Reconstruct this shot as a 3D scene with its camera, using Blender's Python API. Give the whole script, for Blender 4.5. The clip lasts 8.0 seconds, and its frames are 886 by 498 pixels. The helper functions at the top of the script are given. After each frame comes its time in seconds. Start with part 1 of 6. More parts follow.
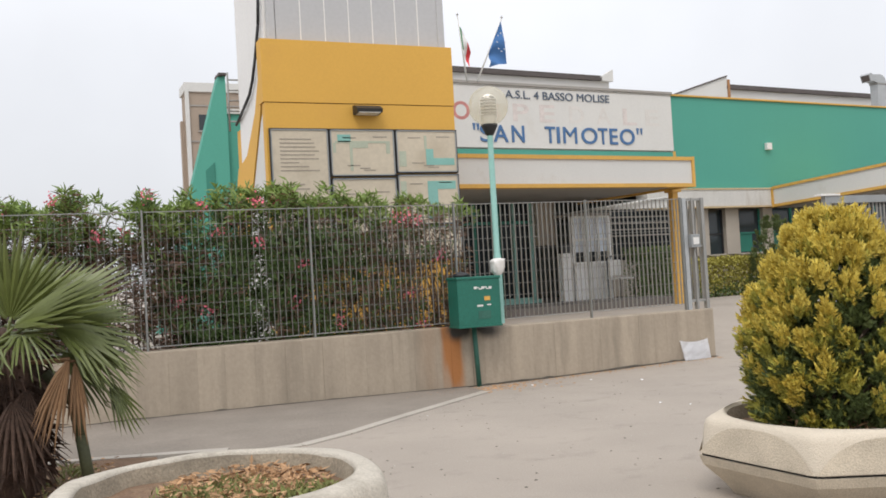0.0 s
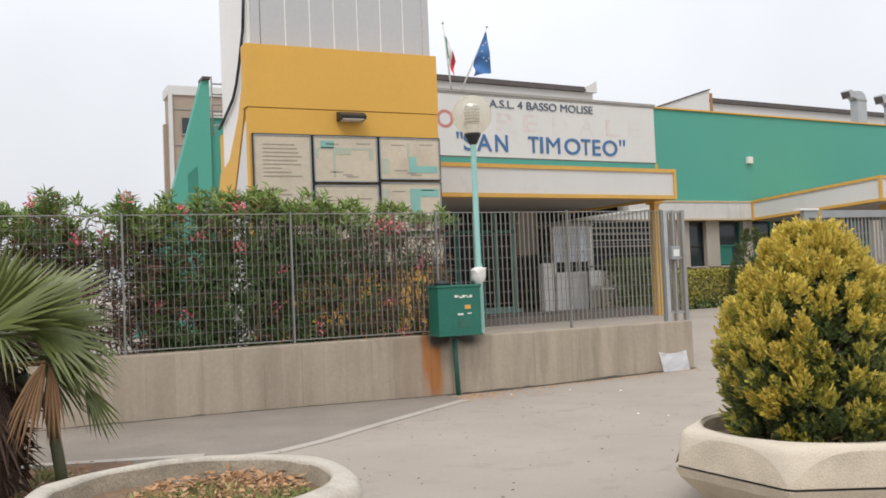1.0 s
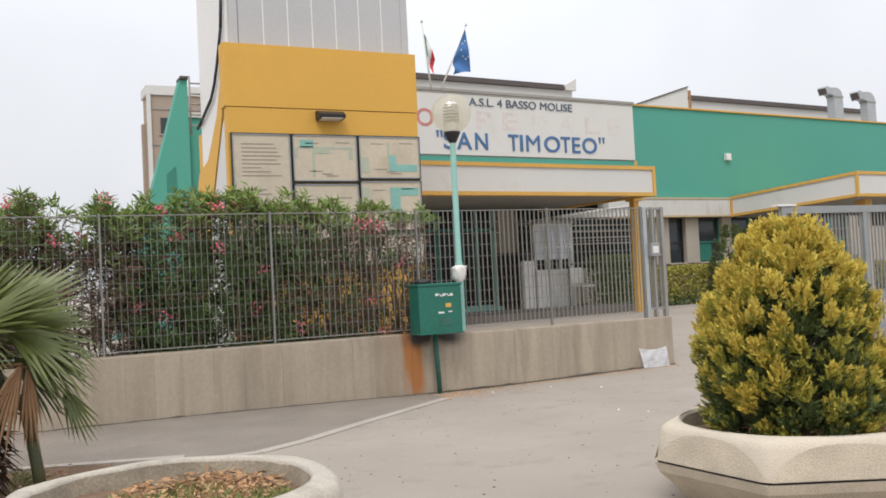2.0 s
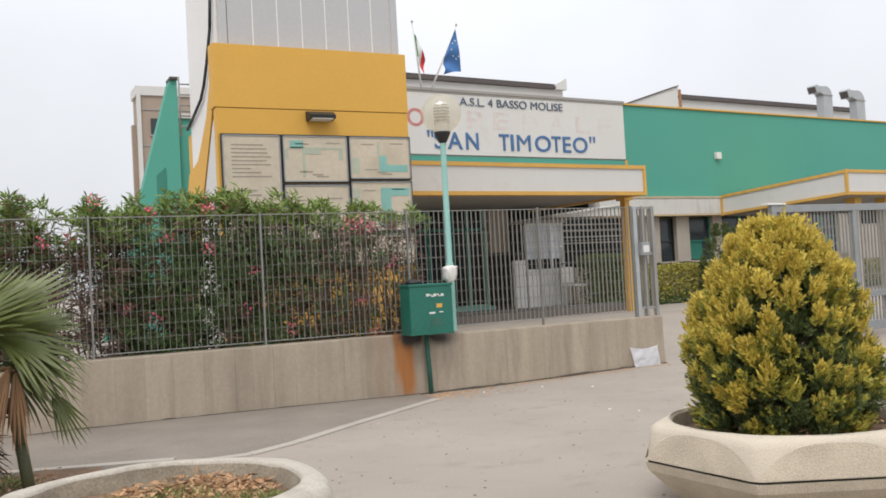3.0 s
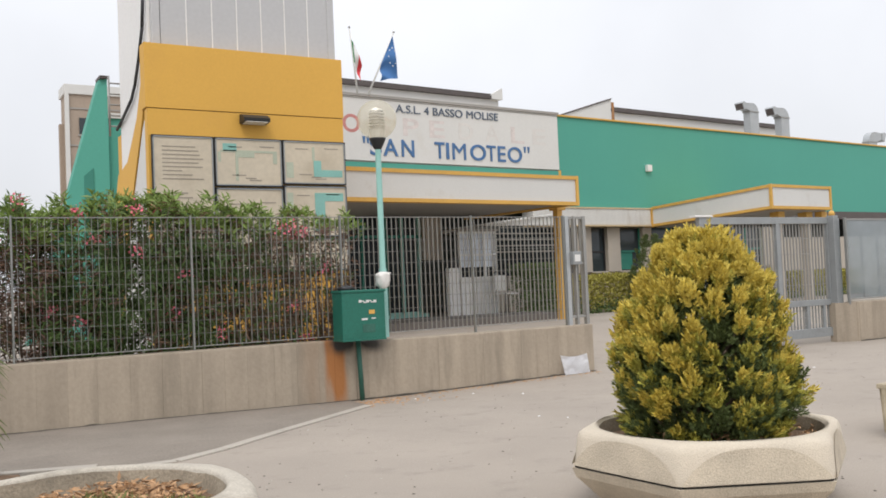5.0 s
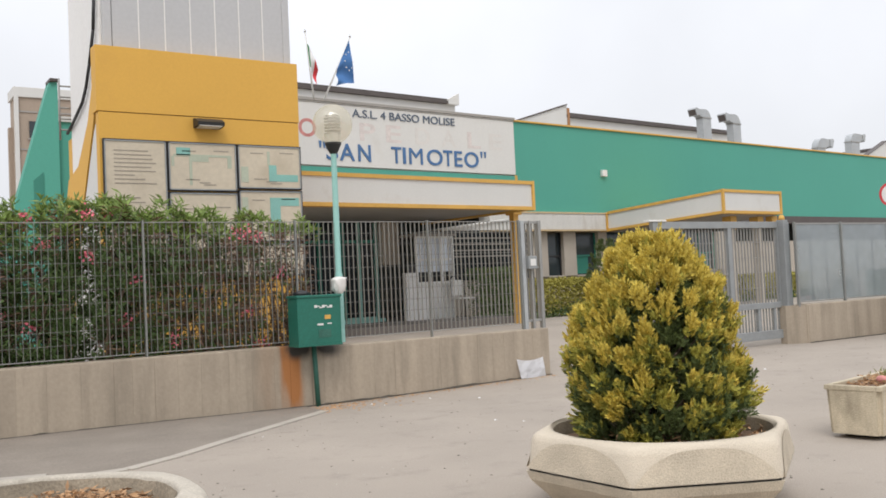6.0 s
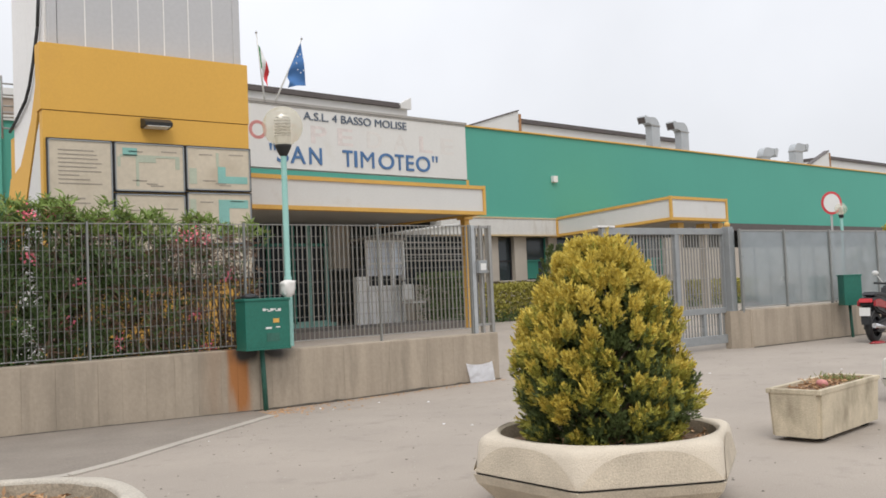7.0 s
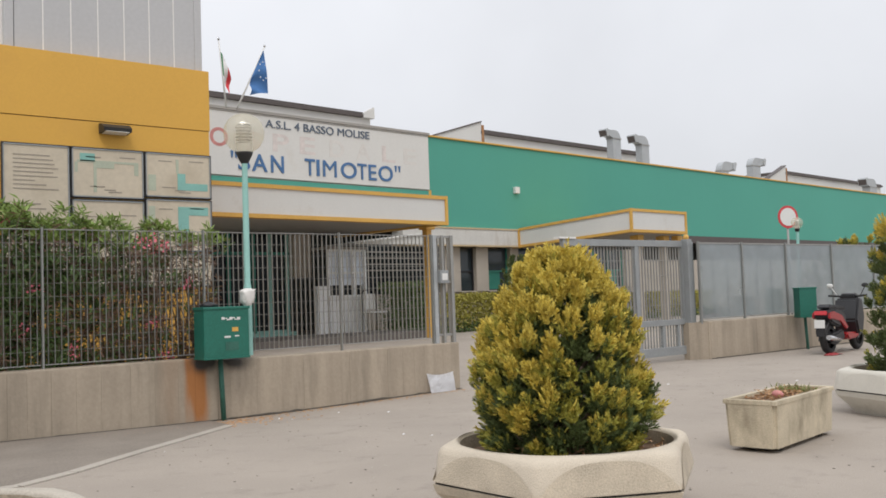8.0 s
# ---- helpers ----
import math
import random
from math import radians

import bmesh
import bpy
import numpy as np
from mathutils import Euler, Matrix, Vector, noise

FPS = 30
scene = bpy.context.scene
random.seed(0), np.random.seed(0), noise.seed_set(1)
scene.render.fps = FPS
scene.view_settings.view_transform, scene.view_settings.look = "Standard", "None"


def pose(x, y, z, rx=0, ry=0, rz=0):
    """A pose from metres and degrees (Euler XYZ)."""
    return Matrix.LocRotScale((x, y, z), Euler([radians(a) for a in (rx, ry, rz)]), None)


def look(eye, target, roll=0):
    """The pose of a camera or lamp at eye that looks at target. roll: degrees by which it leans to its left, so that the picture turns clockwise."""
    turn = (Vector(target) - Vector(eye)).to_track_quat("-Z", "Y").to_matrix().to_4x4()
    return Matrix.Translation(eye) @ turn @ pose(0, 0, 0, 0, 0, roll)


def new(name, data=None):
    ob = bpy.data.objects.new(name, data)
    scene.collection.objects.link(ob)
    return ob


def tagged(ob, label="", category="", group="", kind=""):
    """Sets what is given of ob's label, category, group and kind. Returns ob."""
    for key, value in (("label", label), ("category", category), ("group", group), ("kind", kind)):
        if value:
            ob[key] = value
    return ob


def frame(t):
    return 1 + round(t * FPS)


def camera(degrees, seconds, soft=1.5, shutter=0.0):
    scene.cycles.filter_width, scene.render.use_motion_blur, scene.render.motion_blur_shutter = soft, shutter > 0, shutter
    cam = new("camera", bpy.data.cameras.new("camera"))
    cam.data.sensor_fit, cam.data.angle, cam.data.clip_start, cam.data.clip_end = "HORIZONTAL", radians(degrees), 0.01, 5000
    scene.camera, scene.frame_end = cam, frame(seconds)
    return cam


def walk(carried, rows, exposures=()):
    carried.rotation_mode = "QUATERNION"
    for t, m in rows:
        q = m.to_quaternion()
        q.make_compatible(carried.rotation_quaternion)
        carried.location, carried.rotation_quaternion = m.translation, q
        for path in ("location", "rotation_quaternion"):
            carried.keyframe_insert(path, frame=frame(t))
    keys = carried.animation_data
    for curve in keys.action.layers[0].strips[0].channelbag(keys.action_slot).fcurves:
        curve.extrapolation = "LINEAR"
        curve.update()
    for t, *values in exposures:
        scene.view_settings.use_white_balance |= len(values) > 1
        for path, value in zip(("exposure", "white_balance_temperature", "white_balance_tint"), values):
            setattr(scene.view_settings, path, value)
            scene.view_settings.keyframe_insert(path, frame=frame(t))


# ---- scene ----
cam = camera(51.2, 8.0, soft=1.7)
PATH = [
    (0, (-6.151, -9.581, 1.247), (-5.343, -7.753, 1.301), -3.3),
    (0.5, (-6.147, -9.586, 1.245), (-5.318, -7.766, 1.297), -3.0),
    (1, (-6.145, -9.588, 1.25), (-5.301, -7.776, 1.319), -2.4),
    (1.5, (-6.14, -9.595, 1.252), (-5.28, -7.79, 1.32), -2.5),
    (2, (-6.133, -9.595, 1.248), (-5.253, -7.8, 1.312), -2.9),
    (3.3, (-6.118, -9.597, 1.256), (-5.215, -7.814, 1.319), -3.2),
    (3.5, (-6.118, -9.601, 1.249), (-5.2, -7.825, 1.315), -3.0),
    (4, (-6.116, -9.61, 1.251), (-5.171, -7.849, 1.319), -2.9),
    (4.5, (-6.116, -9.607, 1.248), (-5.133, -7.866, 1.315), -2.6),
    (6, (-6.101, -9.624, 1.241), (-5.003, -7.954, 1.319), -2.7),
    (6.5, (-6.092, -9.626, 1.236), (-4.947, -7.987, 1.31), -2.7),
    (7, (-6.087, -9.631, 1.235), (-4.903, -8.021, 1.318), -2.4),
    (7.5, (-6.081, -9.626, 1.234), (-4.859, -8.046, 1.327), -2.1),
    (8, (-6.075, -9.625, 1.229), (-4.826, -8.066, 1.331), -2.0),
]
walk(cam, [(t, look(eye, target, roll)) for t, eye, target, roll in PATH], [(0, -0.02), (4.5, -0.02), (6.5, 0.0), (7, -0.07), (8, -0.21)])


# ---- world and light: bright overcast sky, soft sun from the left behind the camera ----
SUN_EL, SUN_AZ = radians(52), radians(215)
world = bpy.data.worlds.new("overcast")
scene.world = world
world.use_nodes = True
wn, wl = world.node_tree.nodes, world.node_tree.links
wn.clear()
w_out = wn.new("ShaderNodeOutputWorld")
w_bg = wn.new("ShaderNodeBackground")
sky = wn.new("ShaderNodeTexSky")
sky.sky_type, sky.sun_disc = "NISHITA", False
sky.sun_elevation, sky.sun_rotation, sky.dust_density = SUN_EL, SUN_AZ, 4.0
sky_gain = wn.new("ShaderNodeVectorMath")
sky_gain.operation = "SCALE"
sky_gain.inputs["Scale"].default_value = 0.1
wl.new(sky.outputs[0], sky_gain.inputs[0])
geo = wn.new("ShaderNodeTexCoord")
sep = wn.new("ShaderNodeSeparateXYZ")
wl.new(geo.outputs["Generated"], sep.inputs[0])
grad = wn.new("ShaderNodeMapRange")
grad.inputs["From Min"].default_value, grad.inputs["From Max"].default_value = 0.0, 1.0
grad.inputs["To Min"].default_value, grad.inputs["To Max"].default_value = 0.84, 1.75
wl.new(sep.outputs["Z"], grad.inputs["Value"])
cloud = wn.new("ShaderNodeTexNoise")
cloud.inputs["Scale"].default_value, cloud.inputs["Detail"].default_value = 2.2, 5
wl.new(geo.outputs["Generated"], cloud.inputs["Vector"])
cl_range = wn.new("ShaderNodeMapRange")
cl_range.inputs["From Min"].default_value, cl_range.inputs["From Max"].default_value = 0.35, 0.65
cl_range.inputs["To Min"].default_value, cl_range.inputs["To Max"].default_value = 0.93, 1.06
wl.new(cloud.outputs[0], cl_range.inputs["Value"])
cl_mul = wn.new("ShaderNodeMath")
cl_mul.operation = "MULTIPLY"
wl.new(grad.outputs[0], cl_mul.inputs[0])
wl.new(cl_range.outputs[0], cl_mul.inputs[1])
tint = wn.new("ShaderNodeVectorMath")
tint.operation = "SCALE"
tint.inputs[0].default_value = (0.97, 0.985, 1.03)
wl.new(cl_mul.outputs[0], tint.inputs["Scale"])
w_mix = wn.new("ShaderNodeMix")
w_mix.data_type = "RGBA"
w_mix.inputs["Factor"].default_value = 0.9
wl.new(sky_gain.outputs[0], w_mix.inputs["A"])
wl.new(tint.outputs[0], w_mix.inputs["B"])
wl.new(w_mix.outputs["Result"], w_bg.inputs["Color"])
wl.new(w_bg.outputs[0], w_out.inputs["Surface"])
sun_data = bpy.data.lights.new("sun", "SUN")
sun_data.energy, sun_data.angle, sun_data.color = 1.2, radians(25), (1.0, 0.95, 0.88)
sun = new("sun", sun_data)
sun.matrix_world = look((0, 0, 30), (0 - 30 * math.cos(SUN_EL) * math.sin(SUN_AZ), 0 - 30 * math.cos(SUN_EL) * math.cos(SUN_AZ), 30 - 30 * math.sin(SUN_EL)))
rng = np.random.default_rng(7)


# ---- materials ----
def material(name, color, rough=0.7, metal=0.0, vary=0.12, scale=3.0, fine=60.0, bump=0.15, island=0.0, per_object=0.0, stain=None, stain_scale=1.2, stain_low=0.52, spec=0.5, streak=0.0, stain_stretch=1.0):
    """A node material with colour variation at two scales, optional stains, vertical streaks and fine relief."""
    m = bpy.data.materials.new(name)
    m.use_nodes = True
    n, l = m.node_tree.nodes, m.node_tree.links
    b = n["Principled BSDF"]
    b.inputs["Roughness"].default_value, b.inputs["Metallic"].default_value = rough, metal
    b.inputs["Specular IOR Level"].default_value = spec
    tc = n.new("ShaderNodeTexCoord")
    big = n.new("ShaderNodeTexNoise")
    big.inputs["Scale"].default_value, big.inputs["Detail"].default_value = scale, 6
    small = n.new("ShaderNodeTexNoise")
    small.inputs["Scale"].default_value, small.inputs["Detail"].default_value = fine, 3
    l.new(tc.outputs["Object"], big.inputs["Vector"])
    l.new(tc.outputs["Object"], small.inputs["Vector"])
    add = n.new("ShaderNodeMath")
    add.operation = "ADD"
    l.new(big.outputs[0], add.inputs[0])
    l.new(small.outputs[0], add.inputs[1])
    last = add.outputs[0]
    lo, hi = 0.6, 1.4
    if streak:
        mp = n.new("ShaderNodeMapping")
        mp.inputs["Scale"].default_value = (5.0, 5.0, 0.25)
        l.new(tc.outputs["Object"], mp.inputs["Vector"])
        st = n.new("ShaderNodeTexNoise")
        st.inputs["Scale"].default_value, st.inputs["Detail"].default_value = 1.3, 5
        l.new(mp.outputs[0], st.inputs["Vector"])
        sm = n.new("ShaderNodeMath")
        sm.operation = "MULTIPLY_ADD"
        l.new(st.outputs[0], sm.inputs[0])
        sm.inputs[1].default_value = streak
        l.new(last, sm.inputs[2])
        last, lo, hi = sm.outputs[0], lo + streak * 0.3, hi + streak * 0.7
    rand = None
    if island:
        g = n.new("ShaderNodeNewGeometry")
        rand, amount = g.outputs["Random Per Island"], island
    if per_object:
        g = n.new("ShaderNodeObjectInfo")
        rand, amount = g.outputs["Random"], per_object
    if rand is not None:
        ra = n.new("ShaderNodeMath")
        ra.operation = "MULTIPLY_ADD"
        l.new(rand, ra.inputs[0])
        ra.inputs[1].default_value = amount
        l.new(last, ra.inputs[2])
        last, hi = ra.outputs[0], hi + amount
    rg = n.new("ShaderNodeMapRange")
    rg.inputs["From Min"].default_value, rg.inputs["From Max"].default_value = lo, hi
    rg.inputs["To Min"].default_value, rg.inputs["To Max"].default_value = 1 - vary, 1 + vary
    l.new(last, rg.inputs["Value"])
    sc = n.new("ShaderNodeVectorMath")
    sc.operation = "SCALE"
    sc.inputs[0].default_value = color
    l.new(rg.outputs[0], sc.inputs["Scale"])
    col = sc.outputs[0]
    if stain is not None:
        sn = n.new("ShaderNodeTexNoise")
        sn.inputs["Scale"].default_value, sn.inputs["Detail"].default_value, sn.inputs["Roughness"].default_value = stain_scale, 8, 0.65
        smap = n.new("ShaderNodeMapping")
        smap.inputs["Scale"].default_value = (1.0, 1.0, stain_stretch)
        l.new(tc.outputs["Object"], smap.inputs["Vector"])
        l.new(smap.outputs[0], sn.inputs["Vector"])
        sr = n.new("ShaderNodeMapRange")
        sr.inputs["From Min"].default_value, sr.inputs["From Max"].default_value = stain_low, stain_low + 0.22
        sr.inputs["To Max"].default_value = 0.75
        l.new(sn.outputs[0], sr.inputs["Value"])
        mx = n.new("ShaderNodeMix")
        mx.data_type = "RGBA"
        l.new(sr.outputs[0], mx.inputs["Factor"])
        l.new(col, mx.inputs["A"])
        mx.inputs["B"].default_value = (*stain, 1)
        col = mx.outputs["Result"]
    l.new(col, b.inputs["Base Color"])
    if bump:
        bp = n.new("ShaderNodeBump")
        bp.inputs["Strength"].default_value, bp.inputs["Distance"].default_value = bump, 0.01
        l.new(add.outputs[0], bp.inputs["Height"])
        l.new(bp.outputs[0], b.inputs["Normal"])
    return m


def glass(name, color=(0.9, 0.95, 0.95), rough=0.03, alpha_mix=0.75, milky=0.0, milk=(0.8, 0.78, 0.72)):
    """Thin pane: a mix of clear and glossy."""
    m = bpy.data.materials.new(name)
    m.use_nodes = True
    n, l = m.node_tree.nodes, m.node_tree.links
    n.clear()
    out = n.new("ShaderNodeOutputMaterial")
    mixs = n.new("ShaderNodeMixShader")
    tr = n.new("ShaderNodeBsdfTransparent")
    gl = n.new("ShaderNodeBsdfGlossy")
    tr.inputs["Color"].default_value = (*color, 1)
    gl.inputs["Roughness"].default_value = rough
    mixs.inputs[0].default_value = 1 - alpha_mix
    l.new(tr.outputs[0], mixs.inputs[1])
    l.new(gl.outputs[0], mixs.inputs[2])
    last = mixs.outputs[0]
    if milky:
        df = n.new("ShaderNodeBsdfDiffuse")
        df.inputs["Color"].default_value = (*milk, 1)
        tl = n.new("ShaderNodeBsdfTranslucent")
        tl.inputs["Color"].default_value = (*milk, 1)
        half = n.new("ShaderNodeMixShader")
        l.new(df.outputs[0], half.inputs[1])
        l.new(tl.outputs[0], half.inputs[2])
        haze = n.new("ShaderNodeTexNoise")
        haze.inputs["Scale"].default_value = 1.6
        tcn = n.new("ShaderNodeTexCoord")
        l.new(tcn.outputs["Object"], haze.inputs["Vector"])
        hr = n.new("ShaderNodeMapRange")
        hr.inputs["From Min"].default_value, hr.inputs["From Max"].default_value = 0.3, 0.7
        hr.inputs["To Min"].default_value, hr.inputs["To Max"].default_value = milky * 0.8, milky * 1.2
        l.new(haze.outputs[0], hr.inputs["Value"])
        mm = n.new("ShaderNodeMixShader")
        l.new(hr.outputs[0], mm.inputs[0])
        l.new(last, mm.inputs[1])
        l.new(half.outputs[0], mm.inputs[2])
        last = mm.outputs[0]
    l.new(last, out.inputs["Surface"])
    return m


M = {}
M["asphalt"] = material("asphalt", (0.345, 0.30, 0.255), 0.92, vary=0.15, scale=0.9, fine=90, bump=0.35, stain=(0.235, 0.205, 0.175), stain_scale=3.2, stain_low=0.55)
M["pavement"] = material("old_pavement_asphalt", (0.25, 0.215, 0.18), 0.93, vary=0.24, scale=1.5, fine=50, bump=0.6, stain=(0.2, 0.175, 0.15), stain_scale=2.6, stain_low=0.53)
M["booth_white"] = material("bright_white_booth_paint", (0.83, 0.84, 0.83), 0.45, vary=0.05, bump=0.02)
M["curtain"] = material("pale_blue_curtain", (0.70, 0.76, 0.84), 0.8, vary=0.12, scale=8, bump=0.1)
M["kerb"] = material("kerb_stone", (0.42, 0.38, 0.33), 0.9, vary=0.18, scale=2, fine=80, bump=0.3)
M["concrete"] = material("wall_concrete", (0.375, 0.315, 0.245), 0.9, vary=0.26, scale=1.6, fine=30, bump=0.3, streak=1.5, per_object=0.6, stain=(0.235, 0.20, 0.155), stain_scale=5.0, stain_low=0.495, stain_stretch=0.13)
# a rust run of its own shape and a dark patch below the bin, laid over the concrete
def bin_blots(m):
    n, l = m.node_tree.nodes, m.node_tree.links
    b = n["Principled BSDF"]
    last = b.inputs["Base Color"].links[0].from_socket
    tc = n.new("ShaderNodeTexCoord")
    xyz = n.new("ShaderNodeSeparateXYZ")
    l.new(tc.outputs["Object"], xyz.inputs[0])

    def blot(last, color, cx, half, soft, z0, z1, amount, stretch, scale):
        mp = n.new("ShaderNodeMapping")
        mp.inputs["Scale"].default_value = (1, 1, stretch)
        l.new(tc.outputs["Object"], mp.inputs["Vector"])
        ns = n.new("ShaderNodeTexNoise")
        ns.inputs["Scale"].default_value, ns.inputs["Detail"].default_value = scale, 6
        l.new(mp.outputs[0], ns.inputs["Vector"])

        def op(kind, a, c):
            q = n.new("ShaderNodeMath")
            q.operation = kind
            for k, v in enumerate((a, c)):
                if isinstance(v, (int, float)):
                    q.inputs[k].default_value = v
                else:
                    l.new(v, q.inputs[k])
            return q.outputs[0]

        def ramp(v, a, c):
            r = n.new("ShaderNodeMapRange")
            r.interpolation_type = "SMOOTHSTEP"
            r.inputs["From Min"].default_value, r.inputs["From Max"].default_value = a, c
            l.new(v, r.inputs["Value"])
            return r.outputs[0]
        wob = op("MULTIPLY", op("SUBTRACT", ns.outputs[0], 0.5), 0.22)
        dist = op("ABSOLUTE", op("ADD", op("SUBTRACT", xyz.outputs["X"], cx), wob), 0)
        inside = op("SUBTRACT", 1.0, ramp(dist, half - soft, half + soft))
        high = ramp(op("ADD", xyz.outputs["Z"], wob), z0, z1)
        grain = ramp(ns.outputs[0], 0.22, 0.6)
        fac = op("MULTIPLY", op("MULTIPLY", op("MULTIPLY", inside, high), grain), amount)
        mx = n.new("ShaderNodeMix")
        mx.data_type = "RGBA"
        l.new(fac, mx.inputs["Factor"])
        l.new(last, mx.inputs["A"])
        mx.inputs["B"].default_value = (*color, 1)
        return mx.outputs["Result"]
    last = blot(last, (0.36, 0.15, 0.05), -1.90, 0.12, 0.05, -0.35, 0.15, 1.15, 0.12, 5.0)
    last = blot(last, (0.34, 0.18, 0.09), -2.15, 0.12, 0.10, -0.3, 0.05, 0.2, 0.2, 4.0)
    # darker towards the wall top, a little wider than the bin
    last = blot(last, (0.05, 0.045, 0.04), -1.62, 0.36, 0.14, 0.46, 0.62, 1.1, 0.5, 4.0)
    l.new(last, b.inputs["Base Color"])


bin_blots(M["concrete"])
M["rust"] = material("rust_stain", (0.30, 0.145, 0.06), 0.95, vary=0.45, scale=6, fine=60, streak=1.6, stain=(0.36, 0.285, 0.2), stain_scale=4, stain_low=0.47, per_object=0.6)
M["planter"] = material("planter_concrete", (0.585, 0.515, 0.415), 0.9, vary=0.14, scale=3, fine=140, bump=0.5, stain=(0.47, 0.40, 0.30), stain_scale=2.2, stain_low=0.56)
M["planter_face"] = material("exposed_aggregate", (0.52, 0.45, 0.35), 0.95, vary=0.26, scale=5, fine=120, bump=0.5)
M["planter_white"] = material("whitewashed_concrete", (0.64, 0.61, 0.54), 0.9, vary=0.14, scale=3, fine=120, bump=0.4, stain=(0.4, 0.36, 0.29), stain_scale=2.0, stain_low=0.55)
M["planter_old"] = material("weathered_planter_concrete", (0.50, 0.455, 0.385), 0.92, vary=0.25, scale=4, fine=90, bump=0.5, stain=(0.22, 0.195, 0.155), stain_scale=4.0, stain_low=0.47)
M["trough"] = material("trough_concrete", (0.55, 0.475, 0.35), 0.92, vary=0.2, scale=4, fine=110, bump=0.4, stain=(0.24, 0.2, 0.14), stain_scale=3.5, stain_low=0.48, stain_stretch=0.5)
M["dirt"] = material("wall_foot_dirt", (0.12, 0.105, 0.085), 0.98, vary=0.4, scale=9, fine=80, bump=0.6)
M["lining"] = material("dirty_planter_lining", (0.34, 0.29, 0.22), 0.95, vary=0.35, scale=5, fine=70, bump=0.5, stain=(0.17, 0.15, 0.115), stain_scale=4, stain_low=0.46)
M["seam"] = material("dark_joint", (0.03, 0.028, 0.025), 0.95, bump=0)
M["soil"] = material("dry_soil", (0.17, 0.105, 0.065), 0.98, vary=0.4, scale=8, fine=70, bump=0.9, stain=(0.28, 0.19, 0.11), stain_scale=7)
M["yellow"] = material("yellow_plaster", (0.66, 0.375, 0.07), 0.75, vary=0.05, scale=0.9, fine=40, bump=0.06, stain=(0.6, 0.33, 0.075), stain_scale=0.8, stain_low=0.6)
M["yellow_trim"] = material("yellow_trim_paint", (0.62, 0.36, 0.08), 0.6, vary=0.14, scale=2, fine=30, bump=0.05)
M["white_plaster"] = material("white_painted_panel", (0.62, 0.615, 0.59), 0.6, vary=0.06, scale=0.8, fine=30, bump=0.05, streak=0.3, stain=(0.5, 0.46, 0.40), stain_scale=1.5, stain_low=0.62)
M["clad"] = material("pale_metal_cladding", (0.47, 0.47, 0.475), 0.45, 0.1, vary=0.06, scale=0.5, fine=20, bump=0.03)
M["side_clad"] = material("white_side_cladding", (0.74, 0.73, 0.71), 0.5, vary=0.06, scale=0.7, fine=20, bump=0.03)
M["teal"] = material("teal_wall_paint", (0.075, 0.33, 0.255), 0.7, vary=0.06, scale=0.35, fine=25, bump=0.05, streak=0.2)
M["teal_dark"] = material("teal_shutter_paint", (0.03, 0.2, 0.15), 0.6, vary=0.08)
M["teal_pale"] = material("pale_teal_pole_paint", (0.28, 0.52, 0.47), 0.5, vary=0.1, scale=6)
M["bin"] = material("green_painted_steel", (0.018, 0.145, 0.105), 0.42, 0.1, vary=0.18, scale=4, fine=50, bump=0.08, stain=(0.012, 0.09, 0.065), stain_scale=4, stain_low=0.55)
M["bin_old"] = material("pole_green_paint", (0.03, 0.12, 0.09), 0.6, vary=0.3, scale=9)
M["galv"] = material("galvanised_steel", (0.31, 0.308, 0.295), 0.55, 0.3, vary=0.1, scale=5, fine=50, bump=0.05)
M["galv_dark"] = material("weathered_galvanised_steel", (0.30, 0.315, 0.32), 0.5, 0.3, vary=0.14, scale=5, fine=50, bump=0.05)
M["duct_metal"] = material("bright_duct_metal", (0.42, 0.44, 0.45), 0.45, 0.35, vary=0.12, scale=2, fine=20, bump=0.03)
M["fence_post"] = material("pale_galvanised_post", (0.24, 0.245, 0.235), 0.55, 0.3, vary=0.14, scale=5, fine=50, bump=0.05)
M["black"] = material("black_frame_paint", (0.02, 0.021, 0.022), 0.5, bump=0.02)
M["cable"] = material("black_cable", (0.025, 0.027, 0.03), 0.6, bump=0)
M["board"] = material("faded_cream_board", (0.56, 0.49, 0.38), 0.55, vary=0.1, scale=1.2, fine=20, bump=0.03, stain=(0.43, 0.36, 0.26), stain_scale=1.3, stain_low=0.52)
M["ink"] = material("faded_brown_ink", (0.33, 0.29, 0.24), 0.7, bump=0)
M["map_teal"] = material("faded_teal_print", (0.22, 0.45, 0.40), 0.6, vary=0.12, bump=0)
M["map_pale"] = material("pale_green_print", (0.42, 0.46, 0.36), 0.6, vary=0.12, bump=0)
M["board_white"] = material("dirty_white_signboard", (0.65, 0.64, 0.61), 0.55, vary=0.05, scale=0.7, fine=20, bump=0.02, streak=0.3, stain=(0.56, 0.52, 0.46), stain_scale=1.0, stain_low=0.6)
M["letter_blue"] = material("blue_letter_paint", (0.055, 0.145, 0.31), 0.5, vary=0.15, scale=6, bump=0.02)
M["letter_grey"] = material("slate_letter_paint", (0.085, 0.115, 0.16), 0.5, vary=0.15, scale=6, bump=0.02)
M["letter_red"] = material("faded_red_paint", (0.53, 0.22, 0.20), 0.6, vary=0.3, scale=8, bump=0.02)
M["letter_pink"] = material("washed_out_pink_paint", (0.63, 0.57, 0.54), 0.6, vary=0.2, scale=8, bump=0.02)
